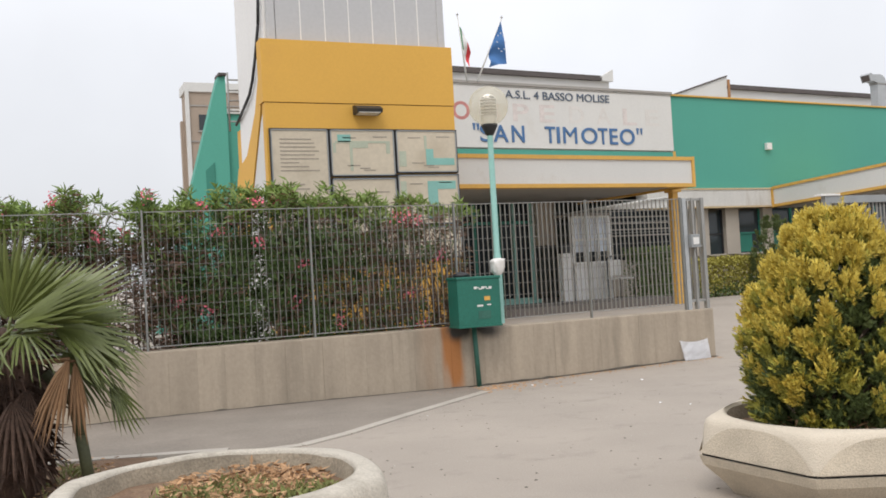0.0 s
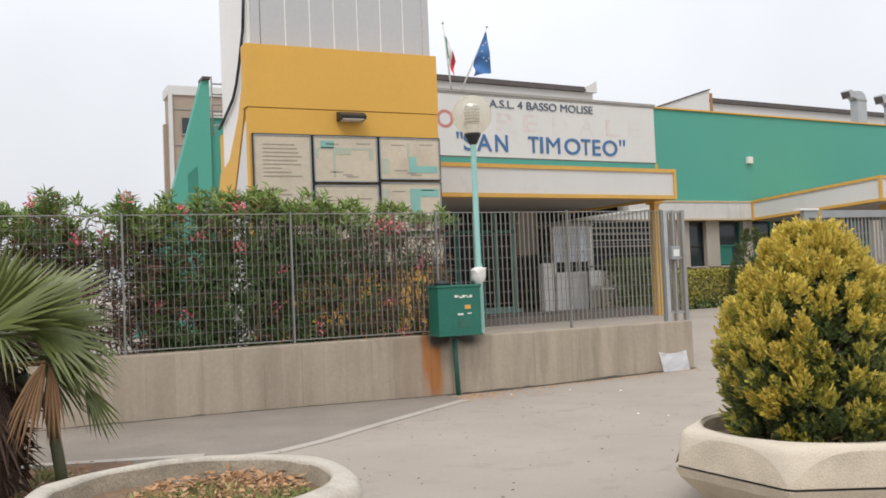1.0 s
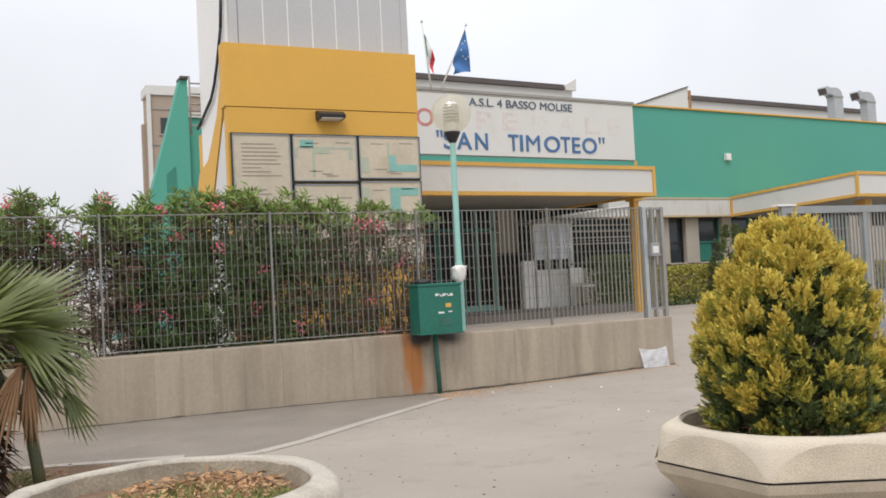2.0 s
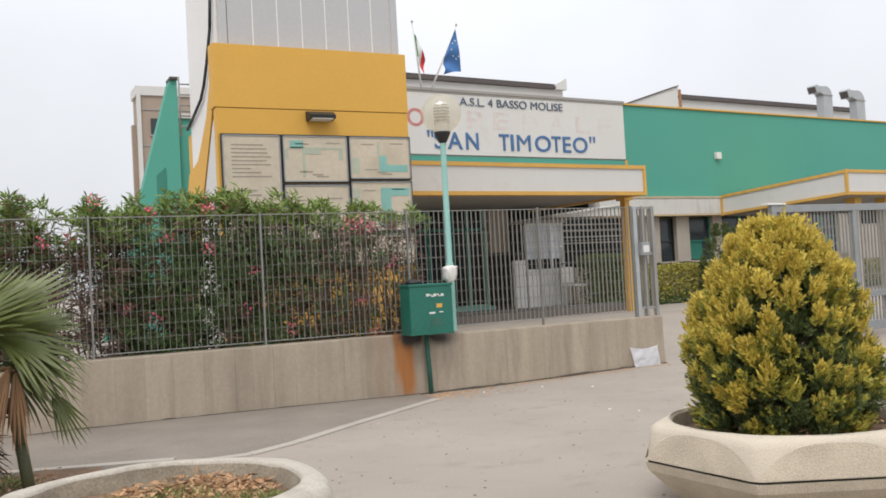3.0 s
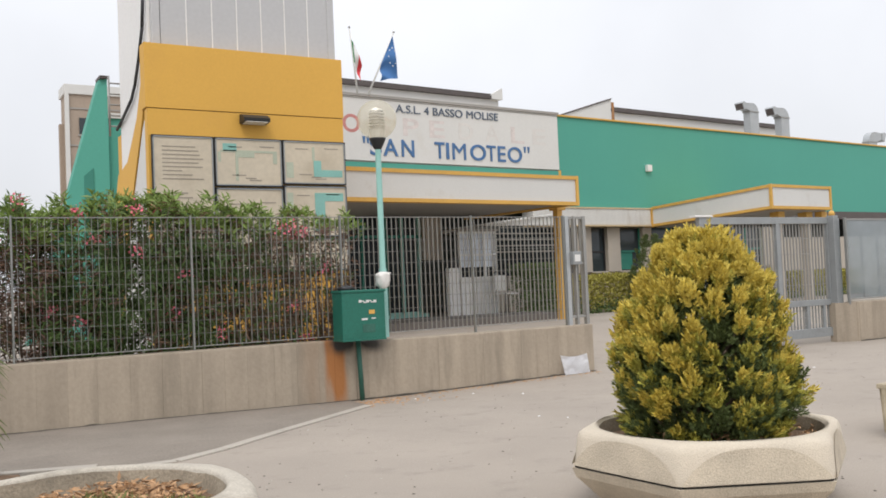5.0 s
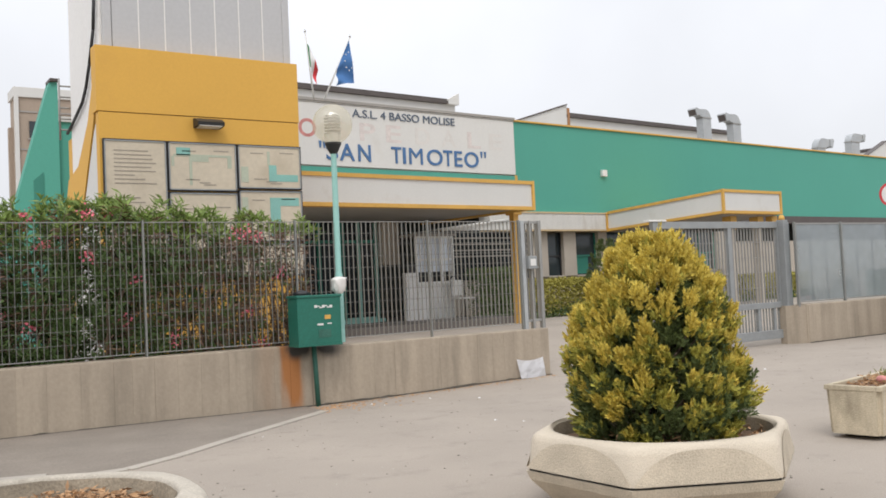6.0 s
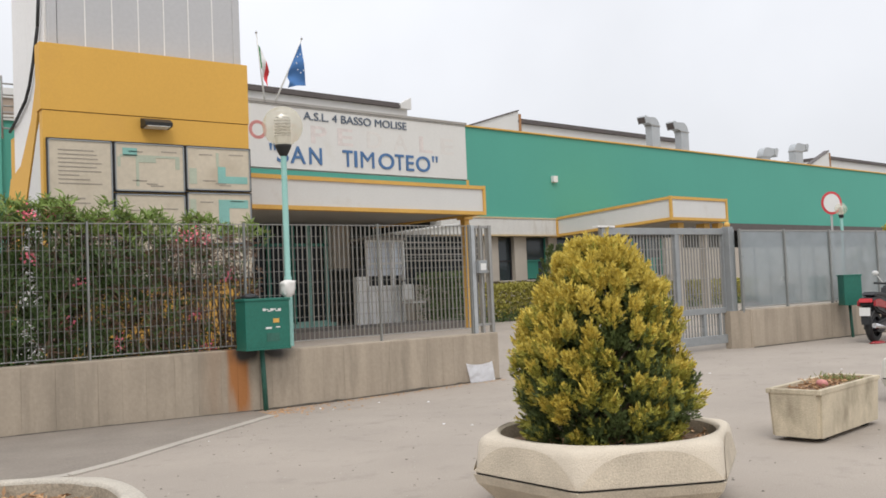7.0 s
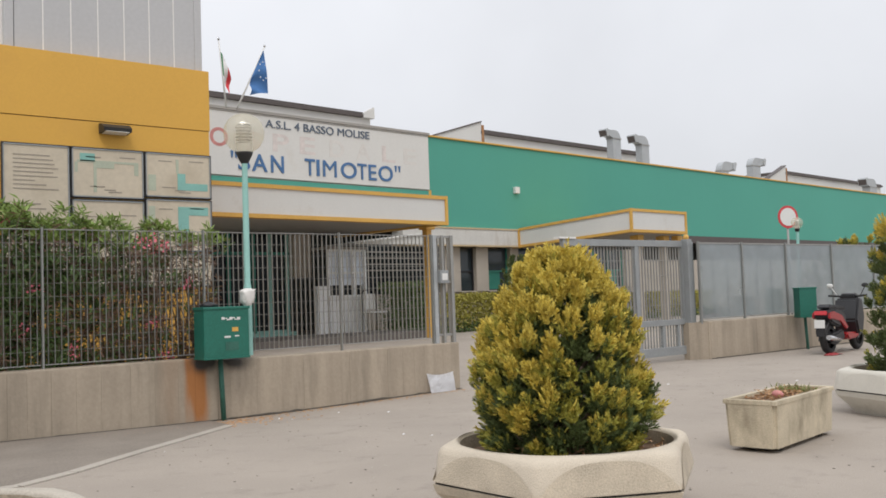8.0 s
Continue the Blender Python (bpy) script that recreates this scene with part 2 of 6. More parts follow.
M["letter_ghost"] = material("ghost_letter_paint", (0.64, 0.615, 0.58), 0.6, vary=0.1, scale=8, bump=0.02)
M["roof_dark"] = material("dark_brown_flashing", (0.085, 0.07, 0.065), 0.55, vary=0.2, scale=3, bump=0.05)
M["beige"] = material("beige_concrete_panel", (0.36, 0.29, 0.23), 0.85, vary=0.1, scale=0.4, fine=8, bump=0.05, streak=0.4)
# near-black stands for shade behind the entrance glass and on the shaded wall
M["deep_glass"] = material("unlit_glass_and_wall", (0.02, 0.025, 0.028), 0.15, bump=0, spec=0.12)
M["trim_faded"] = material("faded_peeling_yellow_trim", (0.55, 0.42, 0.25), 0.7, vary=0.25, scale=3, fine=30, bump=0.05, stain=(0.45, 0.38, 0.3), stain_scale=3)
M["stained_white"] = material("rain_stained_white_panel", (0.60, 0.585, 0.55), 0.65, vary=0.12, scale=1.2, fine=30, bump=0.05, streak=0.5, stain=(0.42, 0.37, 0.31), stain_scale=3.5, stain_low=0.54, stain_stretch=0.2)
M["win_dark"] = material("dark_window_glass", (0.03, 0.04, 0.045), 0.08, bump=0)
M["frame_white"] = material("white_window_frame", (0.7, 0.7, 0.68), 0.45, vary=0.05, bump=0.02)
M["pillar"] = material("beige_pillar_plaster", (0.45, 0.40, 0.34), 0.8, vary=0.08, bump=0.1)
M["soffit"] = material("grey_soffit", (0.33, 0.31, 0.285), 0.85, vary=0.1, scale=1, bump=0.05)
M["globe_clear"] = glass("clear_globe_plastic", (0.97, 0.955, 0.90), 0.12, 0.9, milky=0.2, milk=(0.86, 0.82, 0.7))
M["screen"] = glass("translucent_grey_sheet", (0.74, 0.79, 0.81), 0.12, 0.8, milky=0.4, milk=(0.52, 0.56, 0.575))
M["globe_core"] = material("white_louvre_plastic", (0.72, 0.7, 0.66), 0.5, bump=0)
M["pane"] = glass("window_pane", (0.75, 0.85, 0.85), 0.03, 0.7)
M["paper"] = material("white_paper", (0.85, 0.85, 0.87), 0.8, vary=0.03, bump=0.02)
M["bag"] = material("crumpled_white_plastic", (0.72, 0.70, 0.67), 0.45, vary=0.1, scale=12, stain=(0.5, 0.3, 0.2), stain_scale=9, stain_low=0.62)
M["bark"] = material("grey_brown_bark", (0.15, 0.112, 0.08), 0.95, vary=0.35, scale=12, fine=80, bump=0.6)
M["leaf"] = material("oleander_leaf", (0.095, 0.155, 0.045), 0.5, vary=0.5, island=1.0, bump=0)
M["leaf_top"] = material("young_oleander_leaf", (0.19, 0.27, 0.06), 0.5, vary=0.35, island=1.0, bump=0)
M["leaf_pale"] = material("withered_pinkish_leaf", (0.24, 0.15, 0.115), 0.85, vary=0.4, island=1.0, bump=0)
M["leaf_brown"] = material("dry_oleander_leaf", (0.17, 0.10, 0.06), 0.8, vary=0.4, island=1.0, bump=0)
M["flower"] = material("pink_oleander_flower", (0.75, 0.16, 0.22), 0.6, vary=0.4, island=1.0, bump=0)
M["gold"] = material("golden_thuja_foliage", (0.60, 0.475, 0.085), 0.65, vary=0.35, island=1.0, bump=0)
M["gold_mid"] = material("lime_thuja_foliage", (0.36, 0.335, 0.055), 0.65, vary=0.35, island=1.0, bump=0)
M["thuja"] = material("green_thuja_foliage", (0.105, 0.14, 0.042), 0.65, vary=0.4, island=1.0, bump=0)
M["palm"] = material("palm_leaflet", (0.125, 0.15, 0.042), 0.4, vary=0.35, island=1.0, bump=0)
M["palm_stalk"] = material("dark_palm_stalk", (0.06, 0.065, 0.03), 0.7, vary=0.3, scale=8)
M["palm_dry"] = material("dead_palm_leaf", (0.21, 0.12, 0.06), 0.8, vary=0.3, island=1.0, bump=0)
M["palm_fibre"] = material("palm_trunk_fibre", (0.075, 0.045, 0.032), 0.95, vary=0.5, scale=14, bump=0.8)
M["weed"] = material("weed_leaf", (0.2, 0.215, 0.07), 0.7, vary=0.4, island=1.0, bump=0)
M["dry_leaf"] = material("dry_fallen_leaf", (0.42, 0.25, 0.13), 0.8, vary=0.5, island=1.0, bump=0)
M["box_leaf"] = material("box_hedge_leaf", (0.34, 0.31, 0.06), 0.6, vary=0.45, island=1.0, bump=0)
M["flag_blue"] = material("blue_flag_cloth", (0.06, 0.17, 0.40), 0.8, vary=0.15, bump=0)
M["flag_red"] = material("red_flag_cloth", (0.62, 0.05, 0.06), 0.8, vary=0.12, bump=0)
M["flag_white"] = material("white_flag_cloth", (0.72, 0.72, 0.72), 0.8, vary=0.06, bump=0)
M["flag_green"] = material("green_flag_cloth", (0.08, 0.25, 0.12), 0.8, vary=0.06, bump=0)
M["gold_star"] = material("yellow_star_print", (0.75, 0.6, 0.15), 0.7, bump=0)
M["red_sign"] = material("red_sign_film", (0.55, 0.04, 0.05), 0.4, vary=0.08, bump=0)
M["scooter_red"] = material("glossy_red_bodywork", (0.30, 0.018, 0.022), 0.22, vary=0.05, bump=0)
M["scooter_black"] = material("black_plastic", (0.02, 0.02, 0.022), 0.45, bump=0.05)
M["rubber"] = material("tyre_rubber", (0.025, 0.025, 0.025), 0.85, bump=0.1)
M["chrome"] = material("dull_chrome", (0.6, 0.6, 0.6), 0.25, 0.9, bump=0)
M["floor_tile"] = material("entrance_paving", (0.15, 0.135, 0.125), 0.85, vary=0.12, scale=1, bump=0.1)
# the dimness of the rooms is put into this wall colour
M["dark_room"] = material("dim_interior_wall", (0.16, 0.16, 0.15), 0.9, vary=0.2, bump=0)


# ---- building helpers ----
def mesh_of(name, bm, mat, smooth=False):
    me = bpy.data.meshes.new(name)
    bm.normal_update()
    bm.to_mesh(me)
    bm.free()
    mats = mat if isinstance(mat, (list, tuple)) else [mat]
    for m in mats:
        me.materials.append(M[m] if isinstance(m, str) else m)
    if smooth:
        for p in me.polygons:
            p.use_smooth = True
    return me


def part(name, bm, mat, parent=None, label="", smooth=False, at=None):
    ob = new(name, mesh_of(name, bm, mat, smooth))
    if parent is not None:
        ob.parent = parent
    if at is not None:
        ob.matrix_basis = at
    if label:
        tagged(ob, label)
    return ob


def thing(name, m, label, category, group="", kind=""):
    ob = new(name)
    ob.empty_display_size = 0.1
    ob.matrix_basis = m
    return tagged(ob, label, category, group, kind)


def box(bm, x0, x1, y0, y1, z0, z1, bevel=0.0, mi=0):
    vs = [bm.verts.new(p) for p in ((x0, y0, z0), (x1, y0, z0), (x1, y1, z0), (x0, y1, z0), (x0, y0, z1), (x1, y0, z1), (x1, y1, z1), (x0, y1, z1))]
    fs = [bm.faces.new([vs[i] for i in f]) for f in ((3, 2, 1, 0), (4, 5, 6, 7), (0, 1, 5, 4), (1, 2, 6, 5), (2, 3, 7, 6), (3, 0, 4, 7))]
    for f in fs:
        f.material_index = mi
    if bevel:
        es = list({e for f in fs for e in f.edges})
        bmesh.ops.bevel(bm, geom=es, offset=bevel, segments=2, profile=0.6, affect="EDGES", clamp_overlap=True)
    return bm


def prism(bm, outline, axis, a, b, mi=0):
    """A flat outline (pairs) drawn out along an axis from a to b. axis x: pairs are (y, z); y: (x, z); z: (x, y)."""
    def at(p, d):
        return {"x": (d, p[0], p[1]), "y": (p[0], d, p[1]), "z": (p[0], p[1], d)}[axis]
    lo = [bm.verts.new(at(p, a)) for p in outline]
    hi = [bm.verts.new(at(p, b)) for p in outline]
    fs = [bm.faces.new(lo), bm.faces.new(hi[::-1])]
    n = len(outline)
    for i in range(n):
        fs.append(bm.faces.new((lo[i], hi[i], hi[(i + 1) % n], lo[(i + 1) % n])))
    for f in fs:
        f.material_index = mi
    bmesh.ops.recalc_face_normals(bm, faces=fs)
    return bm


def rod(bm, p, q, r, r2=None, seg=10, mi=0, caps=True):
    p, q = Vector(p), Vector(q)
    d = (q - p).normalized()
    u = d.orthogonal().normalized()
    v = d.cross(u)
    r2 = r if r2 is None else r2
    ring = lambda c, rr: [bm.verts.new(c + rr * (math.cos(a) * u + math.sin(a) * v)) for a in (2 * math.pi * k / seg for k in range(seg))]
    a, b = ring(p, r), ring(q, r2)
    fs = [bm.faces.new((a[k], a[(k + 1) % seg], b[(k + 1) % seg], b[k])) for k in range(seg)]
    if caps:
        fs += [bm.faces.new(a[::-1]), bm.faces.new(b)]
    for f in fs:
        f.material_index = mi
        f.smooth = len(f.verts) == 4
    return bm


def pipe(bm, pts, r, seg=8):
    for p, q in zip(pts, pts[1:]):
        rod(bm, p, q, r, seg=seg)
    return bm


def lathe(bm, profile, seg=24, centre=(0, 0)):
    """A turned body from (radius, z) pairs."""
    rings = []
    for r, z in profile:
        rings.append([bm.verts.new((centre[0] + r * math.cos(2 * math.pi * k / seg), centre[1] + r * math.sin(2 * math.pi * k / seg), z)) for k in range(seg)])
    for a, b in zip(rings, rings[1:]):
        for k in range(seg):
            f = bm.faces.new((a[k], a[(k + 1) % seg], b[(k + 1) % seg], b[k]))
            f.smooth = True
    return rings


def leaf_mesh(name, centres, dirs, lengths, widths, mat, droop=0.15):
    """Many small folded lance-shaped leaves in one mesh: two triangles each side of the midrib."""
    n = len(centres)
    d = dirs / np.linalg.norm(dirs, axis=1, keepdims=True)
    ref = rng.normal(size=(n, 3))
    s = np.cross(d, ref)
    s /= np.linalg.norm(s, axis=1, keepdims=True) + 1e-9
    L, W = lengths[:, None], widths[:, None]
    down = np.array([0, 0, -1.0]) * L * droop
    v = np.stack([centres, centres + d * L * 0.45 + s * W * 0.5, centres + d * L + down, centres + d * L * 0.45 - s * W * 0.5], axis=1)
    verts = v.reshape(-1, 3)
    faces = np.arange(4 * n).reshape(-1, 4)
    me = bpy.data.meshes.new(name)
    me.from_pydata(verts.tolist(), [], faces.tolist())
    me.materials.append(M[mat])
    return me


def leaf_part(name, parent, label="", **k):
    ob = new(name, leaf_mesh(name, **k))
    ob.parent = parent
    if label:
        tagged(ob, label)
    return ob


def lettering(name, text, mat, parent, x0, x1, z0, z1, y, depth=0.012, bold=0.0):
    """Built-in font letters stretched to a place on a wall that faces -y."""
    def typeset(body):
        cu = bpy.data.curves.new(name, "FONT")
        cu.body, cu.extrude, cu.offset = body, depth, bold
        tmp = new("text_tmp", cu)
        bpy.context.view_layer.update()
        me = bpy.data.meshes.new_from_object(tmp)
        bpy.data.objects.remove(tmp)
        co = np.array([v.co[:] for v in me.vertices])
        return me, co.min(axis=0), co.max(axis=0)

    _, lo, hi = typeset(text)
    for k, ch in enumerate(text):
        if ch == " ":
            continue
        me, clo, chi = typeset(ch)
        _, _, phi = typeset(text[:k + 1])
        shift = phi[0] - chi[0]
        for v in me.vertices:
            a, b, c = v.co
            v.co = (x0 + (a + shift - lo[0]) / (hi[0] - lo[0]) * (x1 - x0), y - c, z0 + (b - lo[1]) / (hi[1] - lo[1]) * (z1 - z0))
        me.materials.clear()
        me.materials.append(M[mat])
        ob = new(name, me)
        ob.parent = parent


# ---- ground ----
YARD = 0.36


def ground_z(x, y):
    """The yard lies higher; the forecourt dips a little at the wall foot by the bin."""
    t = min(max((y - 0.3) / 3.6, 0.0), 1.0)
    near = min(max((y + 3.6) / 3.0, 0.0), 1.0) * (1 - min(max((y - 0.3) / 1.2, 0.0), 1.0))
    return YARD * t * t * (3 - 2 * t) - 0.045 * math.exp(-((x + 1.2) / 2.3) ** 2) * near * near * (3 - 2 * near)


bm = bmesh.new()
xs = [-900, -300, -60, -20] + [-12 + 0.5 * k for k in range(36)] + [6 + 2 * k for k in range(13)] + [50, 120, 400, 900]
ys = [-900, -200, -40, -14, -8, -4, -3.3, -2.6, -2, -1.4, -0.8, -0.3, 0, 0.3] + [0.3 + 0.4 * k for k in range(1, 10)] + [6, 9, 14, 30, 80, 250, 900]
grid = [[bm.verts.new((x, y, ground_z(x, y))) for x in xs] for y in ys]
for r0, r1 in zip(grid, grid[1:]):
    for k in range(len(xs) - 1):
        bm.faces.new((r0[k], r0[k + 1], r1[k + 1], r1[k])).smooth = True
tagged(part("ground", bm, "asphalt"), "worn pale grey asphalt forecourt with darker patches", "ground", kind="structure")

# pavement edge: a flush concrete strip from the wall to the palm bed
def strip(bm, pts, w, z0, z1):
    for (xa, ya), (xb, yb) in zip(pts, pts[1:]):
        d = Vector((xb - xa, yb - ya)).normalized()
        n = Vector((-d.y, d.x)) * w / 2
        prism(bm, [(xa + n.x, ya + n.y), (xa - n.x, ya - n.y), (xb - n.x, yb - n.y), (xb + n.x, yb + n.y)], "z", z0, z1)


kerb = thing("kerb", pose(0, 0, 0), "worn pale concrete edging strip across the asphalt", "kerb", kind="structure")
line = [(-1.78, -0.62), (-2.5, -1.2), (-3.2, -1.77), (-3.9, -2.35), (-4.35, -2.62), (-4.9, -2.62), (-5.5, -2.42), (-6.1, -2.22), (-7.0, -2.05), (-8.5, -1.9)]
for (xa, ya), (xb, yb) in zip(line, line[1:]):
    d = Vector((xb - xa, yb - ya))
    k = max(1, round(d.length / 0.8))
    for q in range(k):
        a, b2 = Vector((xa, ya)) + d * (q + 0.006) / k, Vector((xa, ya)) + d * (q + 0.994) / k
        b = bmesh.new()
        strip(b, [(a.x, a.y), (b2.x, b2.y)], 0.105, -0.05, 0.012 if xa > -4.4 else 0.05)
        for v in b.verts:
            v.co.z += ground_z(v.co.x, v.co.y)
        part("kerb_stone", b, "kerb", kerb)

bm = bmesh.new()
edge = sorted((x, y) for x, y in line)
prev = None
for k in range(64):
    x = -14 + (14 - 1.76) * k / 63
    y0 = float(np.interp(x, [e[0] for e in edge], [e[1] for e in edge]))
    col = [bm.verts.new((x, y0 + (-0.085 - y0) * w / 6, 0.008 + ground_z(x, y0 + (-0.085 - y0) * w / 6))) for w in range(7)]
    if prev:
        for w in range(6):
            bm.faces.new((prev[w], col[w], col[w + 1], prev[w + 1])).smooth = True
    prev = col
tagged(part("pavement", bm, "pavement"), "darker worn asphalt pavement along the wall", "pavement", kind="structure")

# soil bed round the palm
bm = bmesh.new()
nx, ny = 24, 10
g = [[None] * (nx + 1) for _ in range(ny + 1)]
for j in range(ny + 1):
    for i in range(nx + 1):
        x, y = -10.0 + 4.6 * i / nx, -4.6 + 2.25 * j / ny
        g[j][i] = bm.verts.new((x, y - 0.12 * max(0, x + 6.1) , 0.02 + 0.035 * (0.5 + 0.5 * noise.noise((x * 2.3, y * 2.3, 0)))))
for j in range(ny):
    for i in range(nx):
        bm.faces.new((g[j][i], g[j][i + 1], g[j + 1][i + 1], g[j + 1][i])).smooth = True
tagged(part("soil_bed", bm, "soil"), "bare reddish brown soil bed with dry litter", "soil", kind="structure")

# dirt gathered along the wall foot, and crumbs on the asphalt
for xa, xb in ((-9.0, 1.8), (7.35, 14.0)):
    bm = bmesh.new()
    n = int((xb - xa) / 0.04)
    prev = None
    for k in range(n + 1):
        x = xa + (xb - xa) * k / n
        gz = ground_z(x, -0.09)
        h = gz + 0.006 + 0.022 * max(0, 0.3 + noise.noise((x * 1.4, 5, 0))) + 0.02 * max(0, noise.noise((x * 5, 6, 0)))
        foot = (bm.verts.new((x, -0.0925, gz)), bm.verts.new((x, -0.0905, h)))
        if k:
            bm.faces.new((pfoot[0], foot[0], foot[1], pfoot[1]))
        pfoot = foot
        w = 0.012 + 0.03 * max(0, 0.3 + noise.noise((x * 1.7, 0, 0))) + 0.05 * max(0, noise.noise((x * 10, 1, 0)))
        cur = (bm.verts.new((x, -0.09, gz + 0.014)), bm.verts.new((x, -0.09 - w, gz + 0.011)))
        if prev:
            bm.faces.new((prev[0], prev[1], cur[1], cur[0]))
        prev = cur
    tagged(part("foot_dirt", bm, "dirt"), "dark dirt gathered along the wall foot", "dirt", kind="structure")


def crumbs(name, n, place, size, mat, label):
    r = np.random.default_rng(len(name))
    vs, fs = [], []
    for _ in range(n):
        x, y = place(r)
        s = size * r.uniform(0.4, 1.5)
        z = ground_z(x, y)
        i = len(vs)
        a0 = r.uniform(0, 6.28)
        for j in range(5):
            a1 = a0 + 1.257 * j
            vs.append((x + s * math.cos(a1) * r.uniform(0.6, 1.2), y + s * math.sin(a1) * r.uniform(0.6, 1.2), z + 0.001))
        vs.append((x, y, z + s * 0.45))
        fs += [(i + j, i + (j + 1) % 5, i + 5) for j in range(5)]
    me = bpy.data.meshes.new(name)
    me.from_pydata(vs, [], fs)
    me.materials.append(M[mat])
    return tagged(new(name, me), label, "debris", kind="stuff")


crumbs("gravel_crumbs", 1800, lambda r: (r.uniform(-6, 9), r.uniform(-7.5, -0.2)), 0.008, "kerb", "small pale stone crumbs scattered on the asphalt")
crumbs("dark_crumbs", 900, lambda r: (r.uniform(-6, 9), r.uniform(-7.5, -0.2)), 0.009, "dirt", "small dark crumbs scattered on the asphalt")
crumbs("wall_foot_litter", 700, lambda r: (r.uniform(-7, 1.8), -0.12 - abs(r.normal()) * 0.09), 0.013, "dry_leaf", "dry leaf litter along the wall foot")
crumbs("corner_litter", 420, lambda r: (r.normal() * 0.5 - 1.9, -0.25 - abs(r.normal()) * 0.2), 0.016, "dry_leaf", "dry leaf litter gathered below the bin")
crumbs("paper_scraps", 18, lambda r: (r.uniform(-6, 6), -0.2 - abs(r.normal()) * 1.6), 0.014, "paper", "small white paper scraps on the ground")

# ---- boundary walls ----
def wall_run(name, x0, x1, label):
    w = thing(name, pose(0, 0, 0), label, "wall", kind="structure")
    for a, c, top in ((x0, -1.66, 0.65), (-1.66, x1, 0.612)) if x0 < 0 else ((x0, x1, 0.645),):
        b = bmesh.new()
        box(b, a, c, -0.08, 0.14, -0.1, top, 0.018)
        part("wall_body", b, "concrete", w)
    return w


wall_l = wall_run("wall_1", -12.0, 1.79, "low board-marked concrete boundary wall with streaks and rust stain")
wall_r = wall_run("wall_2", 7.32, 26.0, "low board-marked concrete boundary wall beside the gate")
b = bmesh.new()
prism(b, [(7.32, -0.06), (7.32, 0.25), (7.05, 0.25), (7.05, 0.13), (7.2, -0.02)], "z", -0.05, 0.63)
part("wall_return", b, "concrete", wall_r)
# shutter-board joints: slightly proud narrow boards of uneven depth
for w, xa, xb in ((wall_l, -8.0, -1.66), (wall_l, -1.66, 1.77), (wall_r, 7.36, 14.0)):
    x = xa
    while x < xb - 0.1:
        wd = random.uniform(0.13, 0.34)
        x1 = min(x + wd, xb)
        b = bmesh.new()
        box(b, x + 0.0008, x1 - 0.0008, -0.0835 - random.uniform(0, 0.0035), -0.075, -0.08, (0.627 if x < -1.7 else 0.59 if x < 2 else 0.622) + random.uniform(-0.004, 0.004))
        part("board_mark", b, "concrete", w)
        x = x1

# ---- fences: flat-bar grating on posts ----
F0, F1 = 0.685, 2.035


def grating(fence, x0, x1, bars_as_parts=True, rod_r=0.0017):
    n = max(2, round((x1 - x0) / 0.0625))
    step = (x1 - x0) / n
    for k in range(11):
        b = bmesh.new()
        z = F0 + 0.004 + (F1 - F0 - 0.008) * k / 10
        if k in (0, 10):
            box(b, x0, x1, -0.012, 0.012, z - 0.004, z + 0.004)
        else:
            rod(b, (x0, 0.0, z), (x1, 0.0, z), rod_r, seg=5)
        part("cross_rod", b, "galv", fence)
    if bars_as_parts:
        for k in range(n):
            ob = new("bar", bar_mesh)
            ob.parent = fence
            ob.location = (x0 + step * (k + 0.5), 0, 0)
    else:
        b = bmesh.new()
        for k in range(n):
            x = x0 + step * (k + 0.5)
            box(b, x - 0.0016, x + 0.0016, -0.0125, 0.0125, F0, F1)
        tagged(part("bars", b, "galv", fence), kind="stuff")


def fence_post(fence, x, top=F1 + 0.015, w=0.018):
    b = bmesh.new()
    box(b, x - w / 2, x + w / 2, -0.03, 0.012, 0.6, top, 0.003)
    part("post", b, "fence_post", fence)


b = bmesh.new()
box(b, -0.001, 0.001, -0.0125, 0.0125, F0, F1)
bar_mesh = mesh_of("bar", b, "galv")
fence_l = thing("fence", pose(0, 0, 0), "galvanised steel grating fence on top of the low wall", "fence")
posts_l = [-8.62, -6.89, -5.165, -3.46, -1.765, 0.0, 1.42]
for x in posts_l:
    fence_post(fence_l, x)
for k, (a, c) in enumerate(zip(posts_l, posts_l[1:])):
    grating(fence_l, a + 0.02, c - 0.02, k >= 1, 0.0017 if k < 4 else 0.0025)
fence_r = thing("fence", pose(0, 0, 0), "galvanised fence with translucent grey sheets beside the sliding gate", "fence")
posts_r = [7.22, 8.5, 9.93, 11.6, 13.3, 15.0, 16.7, 18.4, 20.1, 21.8]
for x in posts_r:
    fence_post(fence_r, x, F1 - 0.02, 0.04)
for a, c in zip(posts_r, posts_r[1:]):
    b = bmesh.new()
    box(b, a + 0.02, c - 0.02, 0.0, 0.006, F0, F1 - 0.06)
    part("screen_sheet", b, "screen", fence_r)
    for z in (F0 - 0.01, F1 - 0.06):
        b = bmesh.new()
        box(b, a + 0.02, c - 0.02, -0.01, 0.012, z, z + 0.025, 0.003)
        part("rail", b, "galv", fence_r)
    for f in (0.33, 0.66):
        b = bmesh.new()
        x = a + (c - a) * f
        box(b, x - 0.006, x + 0.006, 0.007, 0.03, F0, F1 - 0.06)
        part("stiffener", b, "galv", fence_r)

